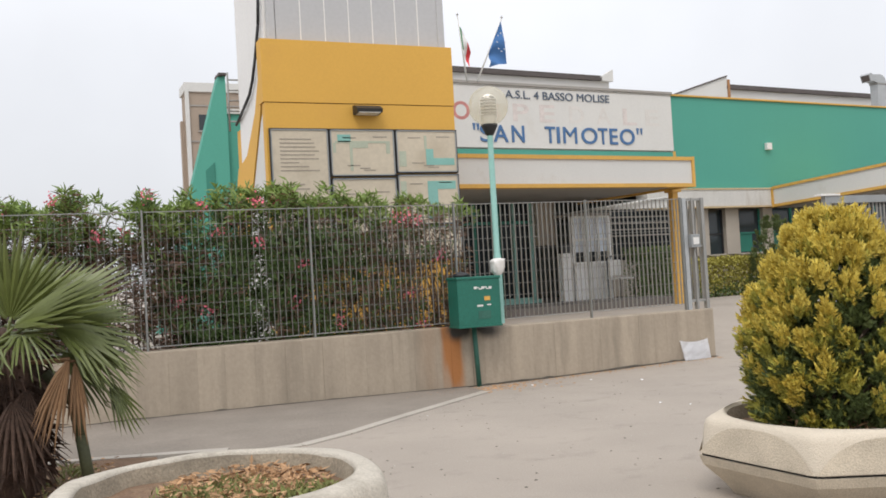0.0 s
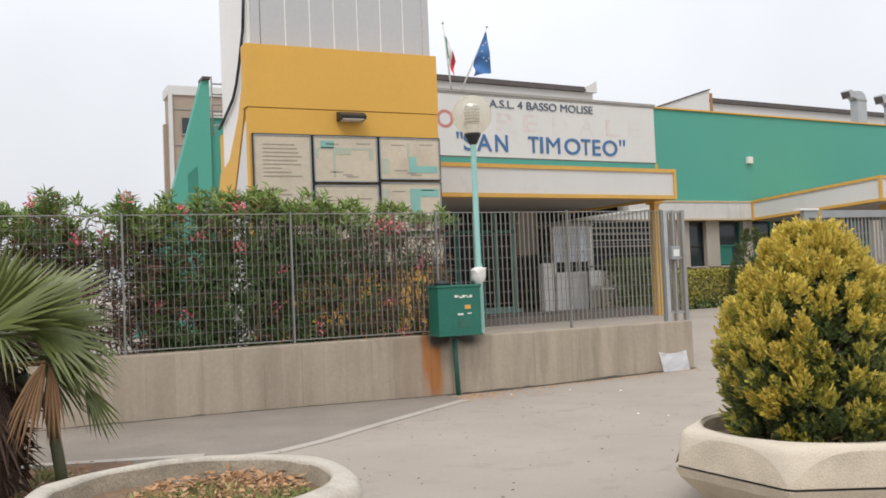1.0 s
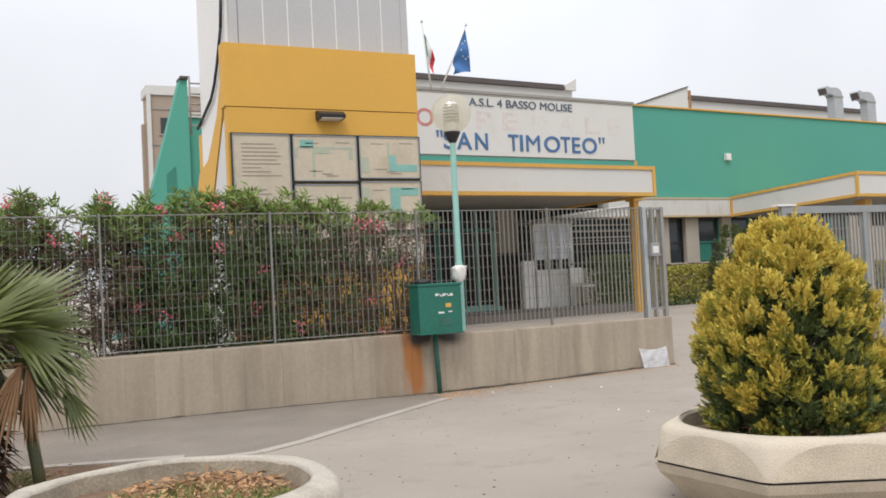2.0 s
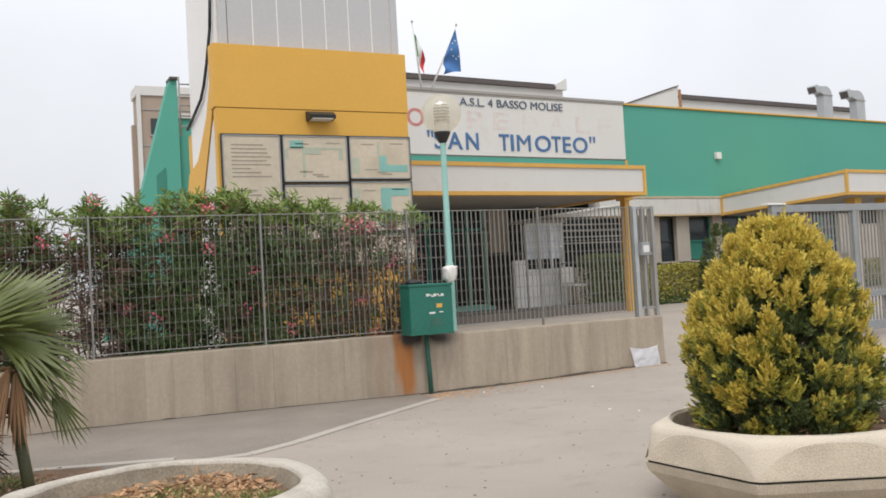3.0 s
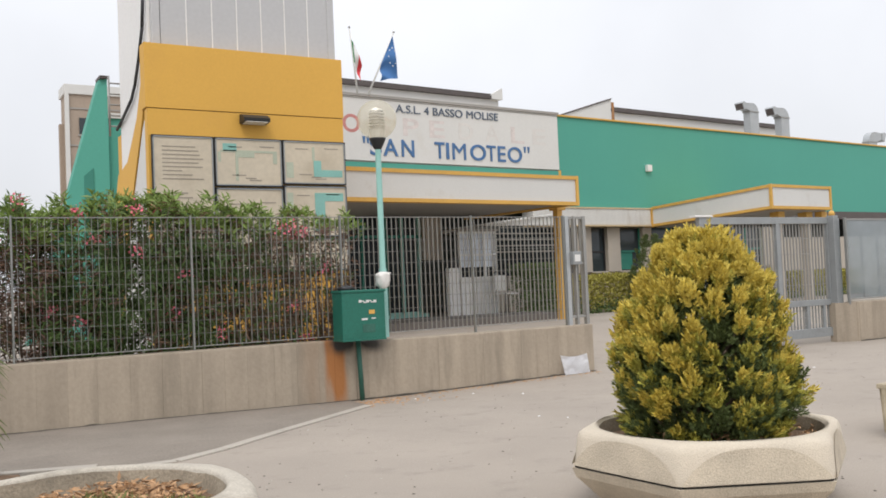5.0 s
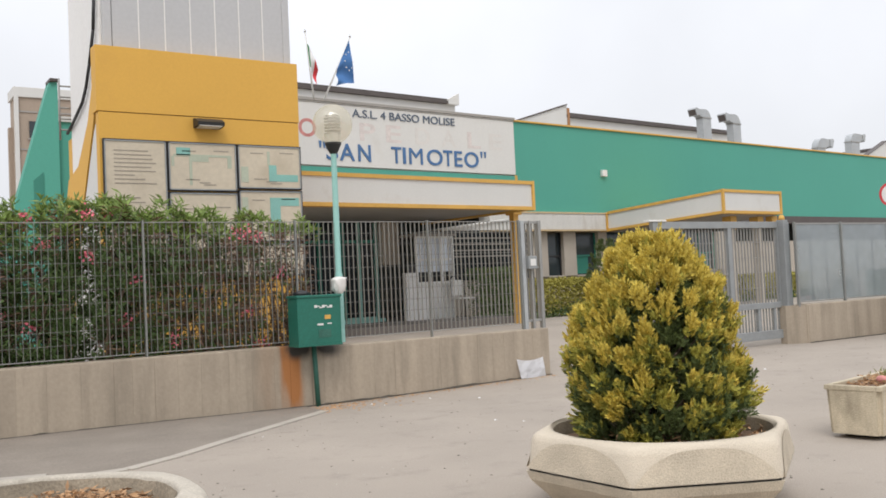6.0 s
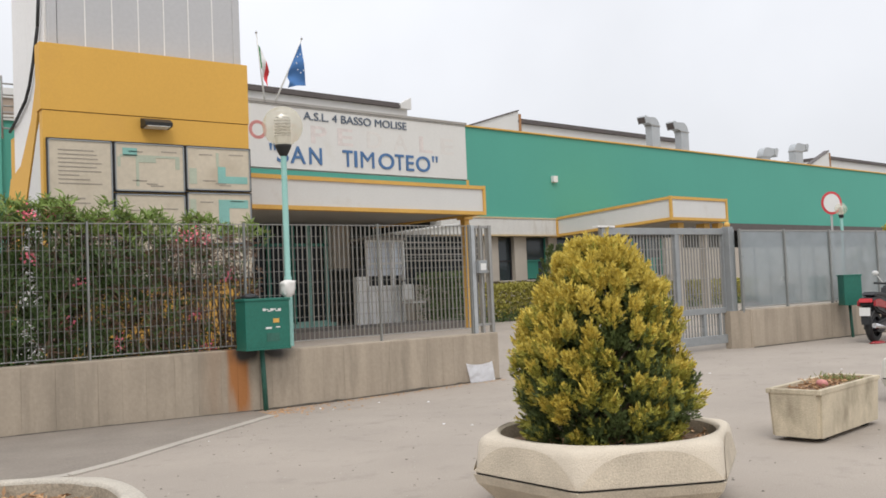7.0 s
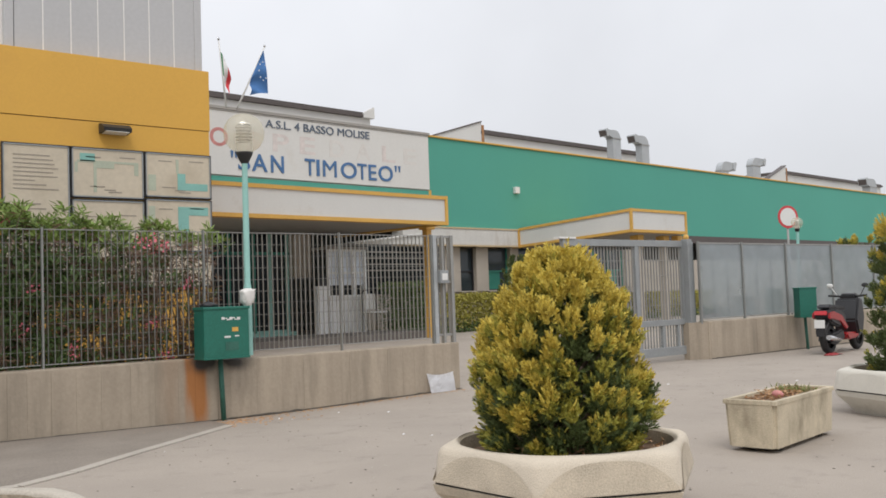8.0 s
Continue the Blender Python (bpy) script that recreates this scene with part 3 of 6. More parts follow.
# gate post group with open pedestrian leaf, at the end of the wall
ped = thing("metal_gate", pose(0, 0, 0), "narrow galvanised gate frame with lock box at the wall end", "gate")
for x, w in ((1.47, 0.06), (1.60, 0.03), (1.76, 0.045)):
    b = bmesh.new()
    box(b, x - w / 2, x + w / 2, -0.035, 0.03, 0.60, 2.04, 0.004)
    part("upright", b, "duct_metal" if x < 1.5 else "galv", ped)
for z in (0.72, 1.42, 2.02):
    b = bmesh.new()
    box(b, 1.50, 1.74, -0.015, 0.015, z - 0.015, z + 0.015)
    part("rail", b, "galv", ped)
for k in range(4):
    b = bmesh.new()
    box(b, 1.535 + 0.055 * k, 1.541 + 0.055 * k, -0.013, 0.012, 0.72, 2.02)
    part("bar", b, "galv", ped)
b = bmesh.new()
box(b, 1.5, 1.64, -0.1, -0.036, 1.40, 1.57, 0.008)
lock = part("lock_box", b, "galv_dark", ped, "grey steel lock box")
b = bmesh.new()
box(b, 1.525, 1.615, -0.106, -0.1, 1.44, 1.53, 0.004)
part("plate", b, "frame_white", lock)

# sliding gate
gate = thing("sliding_gate", pose(0, 0.25, 0), "closed grey steel sliding gate with barred panels", "gate")
def gpart(nm, *a, bevel=0.004, mat="galv_dark"):
    b = bmesh.new()
    box(b, *a, bevel)
    return part(nm, b, mat, gate)
gpart("top_rail", 4.15, 7.15, -0.04, 0.04, 1.935, 2.04)
gpart("middle_rail", 4.15, 7.15, -0.04, 0.04, 0.605, 0.70)
gpart("bottom_rail", 4.15, 7.15, -0.05, 0.05, 0.10, 0.24)
for x in (4.2, 5.87, 7.1):
    gpart("stile", x - 0.045, x + 0.045, -0.037, 0.037, 0.24, 1.935)
for x in (6.5, 6.9):
    gpart("stub", x - 0.03, x + 0.03, -0.03, 0.03, 0.24, 0.605)
for a, c in ((4.26, 5.82), (5.92, 7.05)):
    n = round((c - a) / 0.075)
    for k in range(n):
        x = a + (c - a) * (k + 0.5) / n
        gpart("bar", x - 0.006, x + 0.006, -0.012, 0.012, 0.24, 1.935, bevel=0, mat="galv")
for z in (0.3, 0.42, 0.54, 0.95, 1.2, 1.45, 1.7):
    gpart("cross_rod", 4.26, 7.05, -0.006, 0.006, z - 0.004, z + 0.004, bevel=0, mat="galv")
gpart("roller_box", 4.05, 4.42, -0.06, 0.06, 2.042, 2.07, mat="side_clad")
gp = thing("gate_post", pose(0, 0, 0), "grey box-section steel gate post with small beacon", "gate post")
for nm, a in (("post", (7.08, 7.2, 0.10, 0.24, 0.0, 2.06)), ("guide", (7.24, 7.31, 0.16, 0.26, 0.0, 2.02))):
    b = bmesh.new()
    box(b, *a, 0.006)
    part(nm, b, "galv_dark", gp)
b = bmesh.new()
box(b, 7.21, 7.28, 0.06, 0.16, 0.36, 0.44, 0.005)
part("latch", b, "black", gp)
b = bmesh.new()
lathe(b, [(0.0, 2.06), (0.05, 2.06), (0.05, 2.1), (0.035, 2.14), (0.0, 2.15)], 14, (7.14, 0.17))
part("beacon", b, "yellow_trim", gp)

# ---- tower with the notice boards ----
TF = 2.27
tower = thing("entrance_tower", pose(0, 0, 0), "yellow plastered entrance tower with pale clad upper storey", "tower")
b = bmesh.new()
box(b, -3.33, -0.62, TF, 2.42, 0.2, 3.612, 0.004)
box(b, -3.22, -0.64, 2.42, 4.6, 0.2, 3.605)
part("base", b, "yellow", tower)
b = bmesh.new()
box(b, -3.35, -0.61, TF - 0.008, 2.50, 3.62, 4.455, 0.005)
box(b, -3.1, -0.62, 2.50, 4.2, 3.62, 4.44)
part("band", b, "yellow", tower)
b = bmesh.new()
box(b, -3.32, -0.63, TF + 0.02, 2.45, 3.60, 3.625)
part("groove", b, "roof_dark", tower)
b = bmesh.new()
prism(b, [(2.505, 4.1), (2.86, 3.58), (3.26, 3.26), (3.5, 3.08), (4.12, 2.97), (4.35, 2.6), (4.6, 0.2), (4.4, 0.2), (3.29, 2.51), (2.62, 3.42), (2.505, 3.6)], "x", -3.33, -3.245)
part("side_wing", b, "yellow", tower)
b = bmesh.new()
prism(b, [(2.425, 3.55), (2.60, 3.40), (3.26, 2.50), (4.37, 0.2), (2.425, 0.2)], "x", -3.315, -3.25)
part("side_panel", b, "white_plaster", tower)
b = bmesh.new()
box(b, -3.16, -0.69, 2.44, 4.3, 4.44, 9.5)
part("upper_storey", b, "clad", tower)
for k in range(7):
    x0 = -3.10 + 0.342 * k
    b = bmesh.new()
    box(b, x0 + 0.004, x0 + 0.338, 2.405, 2.45, 4.47, 9.5, 0.006)
    part("cladding_panel", b, "clad", tower)
for k in range(1, 7):
    x0 = -3.10 + 0.342 * k
    b = bmesh.new()
    box(b, x0 - 0.008, x0 + 0.008, 2.398, 2.41, 4.47, 9.5)
    part("joint_strip", b, "side_clad", tower)
for x in (-3.16, -0.70):
    b = bmesh.new()
    box(b, x - 0.05, x + 0.055, 2.39, 2.5, 4.457, 9.5, 0.01)
    part("corner_trim", b, "clad", tower)
for k in range(2):
    b = bmesh.new()
    box(b, -3.235, -3.165, 2.5 + 0.9 * k + 0.004, 3.4 + 0.9 * k - 0.004, 2.9, 9.5, 0.004)
    part("side_cladding", b, "side_clad", tower)
b = bmesh.new()
pts = [(-3.27, 2.56, 9.4), (-3.27, 2.56, 5.2), (-3.27, 2.66, 4.75), (-3.27, 2.92, 4.37), (-3.27, 3.16, 4.1), (-3.27, 3.4, 3.94), (-3.27, 4.05, 3.76), (-3.25, 4.5, 3.7)]
pipe(b, pts, 0.022)
part("cable", b, "cable", tower, "black cable running down the side")
b = bmesh.new()
for k in range(5):
    rod(b, (-3.35, 4.5, 3.75 + 0.16 * k), (-3.15, 4.5, 3.75 + 0.16 * k), 0.012, seg=6)
rod(b, (-3.35, 4.5, 3.6), (-3.35, 4.5, 4.5), 0.014, seg=6)
part("ladder", b, "galv", tower)

# wall lamp over the boards
fl = thing("wall_lamp", pose(-1.955, TF - 0.02, 3.52), "dark rectangular wall floodlight on yellow plaster", "lamp")
b = bmesh.new()
prism(b, [(0.0, 0.07), (-0.1, 0.055), (-0.2, 0.0), (-0.19, -0.045), (-0.02, -0.06), (0.0, -0.06)], "x", -0.18, 0.18)
part("housing", b, "black", fl)
b = bmesh.new()
prism(b, [(-0.188, -0.046), (-0.03, -0.061), (-0.03, -0.066), (-0.19, -0.052)], "x", -0.15, 0.15)
part("lens", b, "globe_core", fl)

# notice boards
def notice(x0, x1, z0, z1, kind):
    nb = thing("notice_board", pose(0, 0, 0), "faded cream %s in a black frame" % ("text board" if kind == 0 else "site map board with teal plan"), "sign", group="notice boards")
    b = bmesh.new()
    box(b, x0 + 0.013, x1 - 0.013, TF - 0.045, TF - 0.004, z0 + 0.013, z1 - 0.013)
    part("panel", b, "board", nb)
    for nm, a in (("frame_top", (x0, x1, z1 - 0.013, z1)), ("frame_bottom", (x0, x1, z0, z0 + 0.013)), ("frame_side", (x0, x0 + 0.013, z0 + 0.013, z1 - 0.013)), ("frame_side", (x1 - 0.013, x1, z0 + 0.013, z1 - 0.013))):
        b = bmesh.new()
        box(b, a[0], a[1], TF - 0.054, TF - 0.004, a[2], a[3], 0.003)
        part(nm, b, "black", nb)
    b = bmesh.new()
    i = 0.013
    for a in ((x0 + i, x1 - i, z1 - i - 0.014, z1 - i), (x0 + i, x1 - i, z0 + i, z0 + i + 0.014), (x0 + i, x0 + i + 0.014, z0 + i, z1 - i), (x1 - i - 0.014, x1 - i, z0 + i, z1 - i)):
        box(b, a[0], a[1], TF - 0.056, TF - 0.04, a[2], a[3])
    part("bead", b, "galv_dark", nb)
    Y = TF - 0.049
    def bar(xa, xb, za, zb, mat, nm="printed_line"):
        b = bmesh.new()
        box(b, xa, xb, Y, Y + 0.006, za, zb)
        part(nm, b, mat, nb)
    w, h = x1 - x0, z1 - z0
    if kind == 0:
        r = random.Random(5)
        for k in range(9):
            z = z1 - 0.15 - 0.052 * k
            bar(x0 + 0.13, x0 + 0.13 + w * r.uniform(0.3, 0.68), z, z + 0.014, "ink")
        for k in range(12):
            z = z1 - 0.75 - 0.06 * k
            bar(x0 + 0.13, x0 + 0.13 + w * r.uniform(0.2, 0.5), z, z + 0.016, "ink")
    else:
        shapes = {1: [(0.12, 0.32, 0.72, 0.88, "map_teal"), (0.08, 0.92, 0.70, 0.745, "map_pale"), (0.30, 0.58, 0.60, 0.70, "map_pale"), (0.30, 0.34, 0.12, 0.60, "map_pale"), (0.86, 0.92, 0.48, 0.70, "map_pale"), (0.05, 0.09, 0.5, 0.70, "map_pale")],
                  2: [(0.48, 0.60, 0.18, 0.55, "map_teal"), (0.60, 0.94, 0.18, 0.34, "map_teal"), (0.05, 0.16, 0.15, 0.5, "map_pale"), (0.46, 0.50, 0.55, 0.86, "map_pale")],
                  3: [(0.48, 0.64, 0.1, 0.86, "map_teal"), (0.64, 0.94, 0.7, 0.86, "map_teal"), (0.05, 0.14, 0.3, 0.86, "map_pale")],
                  4: [(0.1, 0.9, 0.5, 0.53, "map_pale")]}[kind]
        for a, c, d, e, mt in shapes:
            bar(x0 + a * w, x0 + c * w, z0 + d * h, z0 + e * h, mt, "plan_shape")
        for a, c, d in ((0.2, 0.4, 0.8), (0.66, 0.88, 0.82), (0.25, 0.45, 0.22), (0.5, 0.68, 0.12), (0.44, 0.6, 0.16)):
            bar(x0 + a * w, x0 + c * w, z0 + d * h, z0 + d * h + 0.014, "ink")
    return nb


notice(-3.30, -2.505, 1.47, 3.27, 0)
notice(-2.495, -1.565, 2.625, 3.27, 1)
notice(-1.555, -0.625, 2.665, 3.27, 2)
notice(-2.495, -1.565, 1.47, 2.61, 4)
notice(-1.555, -0.625, 1.94, 2.65, 3)
notice(-1.555, -0.625, 1.47, 1.93, 4)

# ---- hospital building, turned five degrees from the fence ----
MB = pose(8.42, 9.0, 0, 0, 0, 5.0)
hosp = thing("hospital_building", MB, "long low hospital building with teal wall and yellow trims", "building")


def hp(nm, mat, *a, bevel=0.0, parent=None, label=""):
    b = bmesh.new()
    box(b, *a, bevel)
    return part(nm, b, mat, parent or hosp, label)


hp("teal_wall", "teal", 0.0, 60.0, 0.0, 0.35, 3.02, 5.34)
hp("roof_slab", "soffit", -7.6, 60.0, 0.35, 16.0, 5.0, 5.3)
hp("wall_top_trim", "yellow_trim", 0.0, 60.0, -0.05, 0.36, 5.34, 5.385, bevel=0.01)
hp("corner_trim", "yellow_trim", -0.02, 0.07, -0.05, 0.0, 3.25, 3.95)
hp("sign_backing", "white_plaster", -7.6, 0.0, 0.0, 0.35, 3.0, 5.34)
hp("lower_band", "teal", -7.6, -0.02, -0.05, 0.0, 3.76, 3.93)
# lintel band and window wall below
hp("lintel_band", "stained_white", -1.0, 3.25, -0.12, 0.3, 2.56, 2.98, bevel=0.01)
hp("lintel_trim", "trim_faded", -1.0, 3.25, -0.14, 0.0, 2.98, 3.02)
hp("lintel_trim", "trim_faded", -1.0, 3.25, -0.14, 0.3, 2.52, 2.56)
hp("lintel_trim", "yellow_trim", 3.25, 3.36, -0.16, 0.3, 2.50, 3.03)
hp("plinth_wall", "pillar", -3.0, 9.0, 0.22, 0.45, 0.2, 1.33)
for u0, u1 in ((0.55, 1.18), (1.78, 2.25), (3.15, 3.5), (5.2, 5.6), (8.6, 9.0)):
    hp("pillar", "pillar", u0, u1, 0.1, 0.45, 1.33, 2.52, bevel=0.01)
hp("rear_wall", "dark_room", -7.5, 60.0, 4.0, 4.2, 0.2, 5.0)
hp("room_floor", "floor_tile", -7.5, 60.0, 0.5, 4.0, 0.3, 0.42)
hp("far_plinth", "pillar", 9.0, 60.0, 0.2, 0.45, 0.2, 2.2)
hp("far_eave", "roof_dark", 6.1, 60.0, -0.04, 0.3, 2.78, 3.02)
for u0, u1 in ((1.18, 1.78), (2.25, 3.15), (3.5, 5.2), (5.6, 8.6)):
    w = thing("window", pose(0, 0, 0), "", "", kind="")
    w.parent = hosp
    b = bmesh.new()
    box(b, u0, u1, 0.26, 0.27, 1.35, 2.5)
    part("pane", b, "win_dark", w)
    n = max(1, round((u1 - u0) / 0.8))
    for k in range(n + 1):
        u = u0 + (u1 - u0) * k / n
        b = bmesh.new()
        box(b, u - 0.035, u + 0.035, 0.22, 0.3, 1.35, 2.5, 0.004)
        part("frame", b, "teal_dark" if u0 > 2 else "scooter_black", w)
    b = bmesh.new()
    box(b, u0, u1, 0.225, 0.295, 1.85, 1.89)
    part("frame", b, "teal_dark" if u0 > 2 else "scooter_black", w)
    if u0 > 2:
        b = bmesh.new()
        box(b, u0 + 0.04, u1 - 0.3, 0.255, 0.262, 1.38, 1.85)
        part("blind", b, "teal_dark", w)
    b = bmesh.new()
    box(b, u0 - 0.02, u1 + 0.02, 0.14, 0.3, 1.31, 1.35, 0.005)
    part("sill", b, "pillar", w)
hp("wall_box", "frame_white", 3.26, 3.44, -0.1, 0.0, 4.04, 4.22, bevel=0.01)

# main canopy
CV = -3.7
can = thing("canopy", pose(0, 0, 0), "", "")
can.parent = hosp
def cp(nm, mat, *a, bevel=0.0):
    b = bmesh.new()
    box(b, *a, bevel)
    return part(nm, b, mat, can)
cp("fascia", "white_plaster", -8.6, -2.98, CV, CV + 0.12, 2.75, 3.20)
cp("fascia", "white_plaster", -3.10, -2.98, CV + 0.12, 0.0, 2.75, 3.20)
cp("top_trim", "yellow_trim", -8.6, -2.93, CV - 0.03, CV + 0.15, 3.20, 3.27)
cp("top_trim", "yellow_trim", -3.05, -2.93, CV + 0.15, 0.0, 3.20, 3.27)
cp("bottom_trim", "yellow_trim", -8.6, -2.93, CV - 0.03, CV + 0.15, 2.68, 2.75)
cp("bottom_trim", "yellow_trim", -3.05, -2.93, CV + 0.15, 0.0, 2.68, 2.75)
cp("end_trim", "yellow_trim", -2.985, -2.925, CV - 0.035, CV + 0.06, 2.675, 3.275)
cp("roof", "soffit", -8.6, -3.0, CV + 0.1, 0.0, 3.08, 3.22)
cp("soffit", "soffit", -8.6, -3.0, CV + 0.1, 0.0, 2.72, 2.78)
cp("column", "yellow_trim", -2.93, -2.79, -3.07, -2.93, 0.3, 2.72, bevel=0.01)
cp("column_bracket", "yellow_trim", -2.98, -2.74, -3.12, -2.88, 2.64, 2.72)
cp("column", "yellow_trim", -8.3, -8.06, -3.15, -2.9, 0.3, 2.72, bevel=0.01)

# second canopy, square to the wall
can2 = thing("canopy", pose(0, 0, 0), "", "")
can2.parent = hosp
def slab(nm, u0, u1, z0, z1, zb0, zb1, v0, v1, mat):
    b = bmesh.new()
    lo = [(u0, v0, z0), (u1, v0, z0), (u1, v1, zb0), (u0 - 0.25, v1, zb0)]
    hi = [(u0, v0, z1), (u1, v0, z1), (u1, v1, zb1), (u0 - 0.25, v1, zb1)]
    a, c = [b.verts.new(p) for p in lo], [b.verts.new(p) for p in hi]
    b.faces.new(a[::-1])
    b.faces.new(c)
    for k in range(4):
        b.faces.new((a[k], a[(k + 1) % 4], c[(k + 1) % 4], c[k]))
    return part(nm, b, mat, can2)
C2L, C2R = 3.55, 6.08
slab("fascia", C2L, C2R, 2.76, 3.22, 2.58, 2.98, CV, -0.16, "white_plaster")
slab("top_trim", C2L - 0.03, C2R + 0.03, 3.22, 3.29, 2.98, 3.05, CV - 0.03, -0.16, "yellow_trim")
slab("bottom_trim", C2L - 0.03, C2R + 0.03, 2.69, 2.76, 2.51, 2.58, CV - 0.03, -0.16, "yellow_trim")
slab("soffit", C2L + 0.1, C2R - 0.1, 2.66, 2.685, 2.48, 2.505, CV + 0.1, -0.16, "soffit")
for u in (C2L - 0.03, C2R - 0.03):
    b = bmesh.new()
    box(b, u, u + 0.065, CV - 0.035, CV + 0.03, 2.685, 3.295)
    part("corner_trim", b, "yellow_trim", can2)
for u, v in ((4.35, -3.3), (5.55, -3.3), (5.95, -2.2)):
    b = bmesh.new()
    box(b, u - 0.1, u + 0.1, v - 0.1, v + 0.1, 0.3, 2.4, 0.01)
    part("column", b, "pillar", can2)
    b = bmesh.new()
    box(b, u - 0.13, u + 0.13, v - 0.13, v + 0.13, 2.4, 2.66, 0.01)
    part("capital", b, "yellow_trim", can2)
b = bmesh.new()
box(b, 5.9, 6.15, -3.55, -3.35, 2.45, 2.66, 0.02)
part("bracket", b, "yellow_trim", can2)

# roof monitors with dark flashing and ramped ends
def monitor(u0, u1, ramp, z, v=4.0):
    rm = thing("roof_monitor", MB, "white rooftop monitor with dark flashing", "roof structure", group="roof monitors")
    b = bmesh.new()
    box(b, u0, u1, v, v + 3, 5.3, z - 0.19)
    part("wall", b, "white_plaster", rm)
    b = bmesh.new()
    box(b, u0 - 0.02, u1 + 0.05, v - 0.12, v + 3.1, z - 0.19, z - 0.1, 0.01)
    part("flashing", b, "roof_dark", rm)
    b = bmesh.new()
    box(b, u0 - 0.02, u1 + 0.02, v - 0.06, v + 3.0, z - 0.1, z - 0.03, 0.01)
    part("cap", b, "roof_dark", rm)
    if ramp:
        b = bmesh.new()
        prism(b, [(u0 - ramp, 5.9), (u0, z + 0.2), (u0, 5.3), (u0 - ramp, 5.3)], "y", v - 0.1, v + 0.1)
        part("ramp_wall", b, "white_plaster", rm)
        b = bmesh.new()
        prism(b, [(u0 - ramp, 5.9), (u0, z + 0.2), (u0, z + 0.235), (u0 - ramp, 5.935)], "y", v - 0.14, v + 0.14)
        part("ramp_flashing", b, "roof_dark", rm)
        b = bmesh.new()
        box(b, u0, u0 + 0.1, v - 0.13, v + 0.1, 5.3, z + 0.1)
        part("end_trim", b, "rust", rm)
    return rm


monitor(-7.4, 1.45, 0, 6.8)
monitor(6.15, 15.3, 3.6, 6.8)
monitor(27.9, 40.0, 3.0, 6.9)
b = bmesh.new()
prism(b, [(1.1, 6.74), (1.5, 6.95), (1.5, 6.6), (1.1, 6.6)], "y", 3.85, 4.0)
tagged(part("roof_upstand", b, "white_plaster", at=MB), "small white pointed upstand at the roof end", "roof structure")

def duct(u, v, w, dep, neck, top, reach, face):
    """A square riser up to neck, a quarter bend and a flared outlet that faces along -u (face 1) or +u (face -1)."""
    d = thing("roof_duct", MB @ pose(u, v, 0), "galvanised rooftop ventilation duct with bent outlet", "duct", group="roof ducts")
    h = top - neck
    flip = lambda pts: [(face * a, c) for a, c in pts]
    b = bmesh.new()
    box(b, -w / 2, w / 2, 0, dep, 5.25, neck)
    part("riser", b, "duct_metal", d)
    b = bmesh.new()
    box(b, -w / 2 - 0.02, w / 2 + 0.02, -0.02, dep + 0.02, neck - 0.02, neck + 0.02)
    part("flange", b, "galv", d)
    bend = [(w / 2 - h + h * math.cos(t), neck + h * math.sin(t)) for t in np.linspace(0, math.pi / 2, 7)]
    b = bmesh.new()
    prism(b, flip([(-w / 2, neck + 0.02), (w / 2, neck + 0.02)] + bend[1:] + [(-w / 2 - 0.55 * reach, top - 0.02), (-w / 2 - 0.55 * reach, neck + 0.3 * h)]), "y", 0, dep)
    part("elbow", b, "duct_metal", d)
    b = bmesh.new()
    prism(b, flip([(-w / 2 - 0.55 * reach, top - 0.02), (-w / 2 - 0.85 * reach, top + 0.02), (-w / 2 - reach, top - 0.12 * h), (-w / 2 - 0.8 * reach, neck + 0.12 * h), (-w / 2 - 0.55 * reach, neck + 0.3 * h)]), "y", -0.03, dep + 0.03)
    part("outlet", b, "duct_metal", d)
    b = bmesh.new()
    prism(b, flip([(-w / 2 - 0.99 * reach, top - 0.2 * h), (-w / 2 - 1.01 * reach, top - 0.2 * h), (-w / 2 - 0.84 * reach, neck + 0.2 * h), (-w / 2 - 0.82 * reach, neck + 0.2 * h)]), "y", 0.0, dep)
    part("mouth", b, "roof_dark", d)
    return d


duct(11.13, 2.0, 0.46, 0.28, 6.62, 6.92, 0.43, 1)
duct(12.90, 2.0, 0.46, 0.28, 6.54, 6.88, 0.5, 1)
duct(18.60, 2.0, 0.55, 0.28, 5.98, 6.38, 0.65, -1)
duct(21.28, 2.0, 0.66, 0.3, 6.38, 6.74, 0.5, -1)
duct(33.8, 2.0, 0.9, 0.4, 6.15, 6.6, 0.5, 1)

# signboard
sb = thing("signboard", MB, "long dirty white hospital signboard with blue lettering and faded red letters", "sign")
b = bmesh.new()
box(b, -7.6, 0.0, -0.07, -0.005, 3.96, 5.36, 0.006)
part("board", b, "board_white", sb)
b = bmesh.new()
box(b, -7.6, 0.03, -0.1, 0.02, 5.36, 5.42)
part("top_edge", b, "soffit", sb)
b = bmesh.new()
box(b, -7.6, 0.0, -0.085, -0.07, 5.24 + 0.085, 5.335)
part("upper_line", b, "soffit", sb)
Y = -0.078
lettering("letter", "A.S.L. 4 BASSO MOLISE", "letter_grey", sb, -4.88, -1.95, 5.075, 5.255, Y)
for ch, ua, ub in (("S", -5.59, -5.30), ("A", -5.25, -4.86), ("N", -4.765, -4.43), ("T", -3.86, -3.58), ("I", -3.535, -3.455), ("M", -3.355, -2.965), ("O", -2.835, -2.37), ("T", -2.34, -2.065), ("E", -2.0, -1.76), ("O", -1.69, -1.24)):
    lettering("letter", ch, "letter_blue", sb, ua, ub, 4.085, 4.465, Y, bold=0.0 if ch == "M" else 0.01)
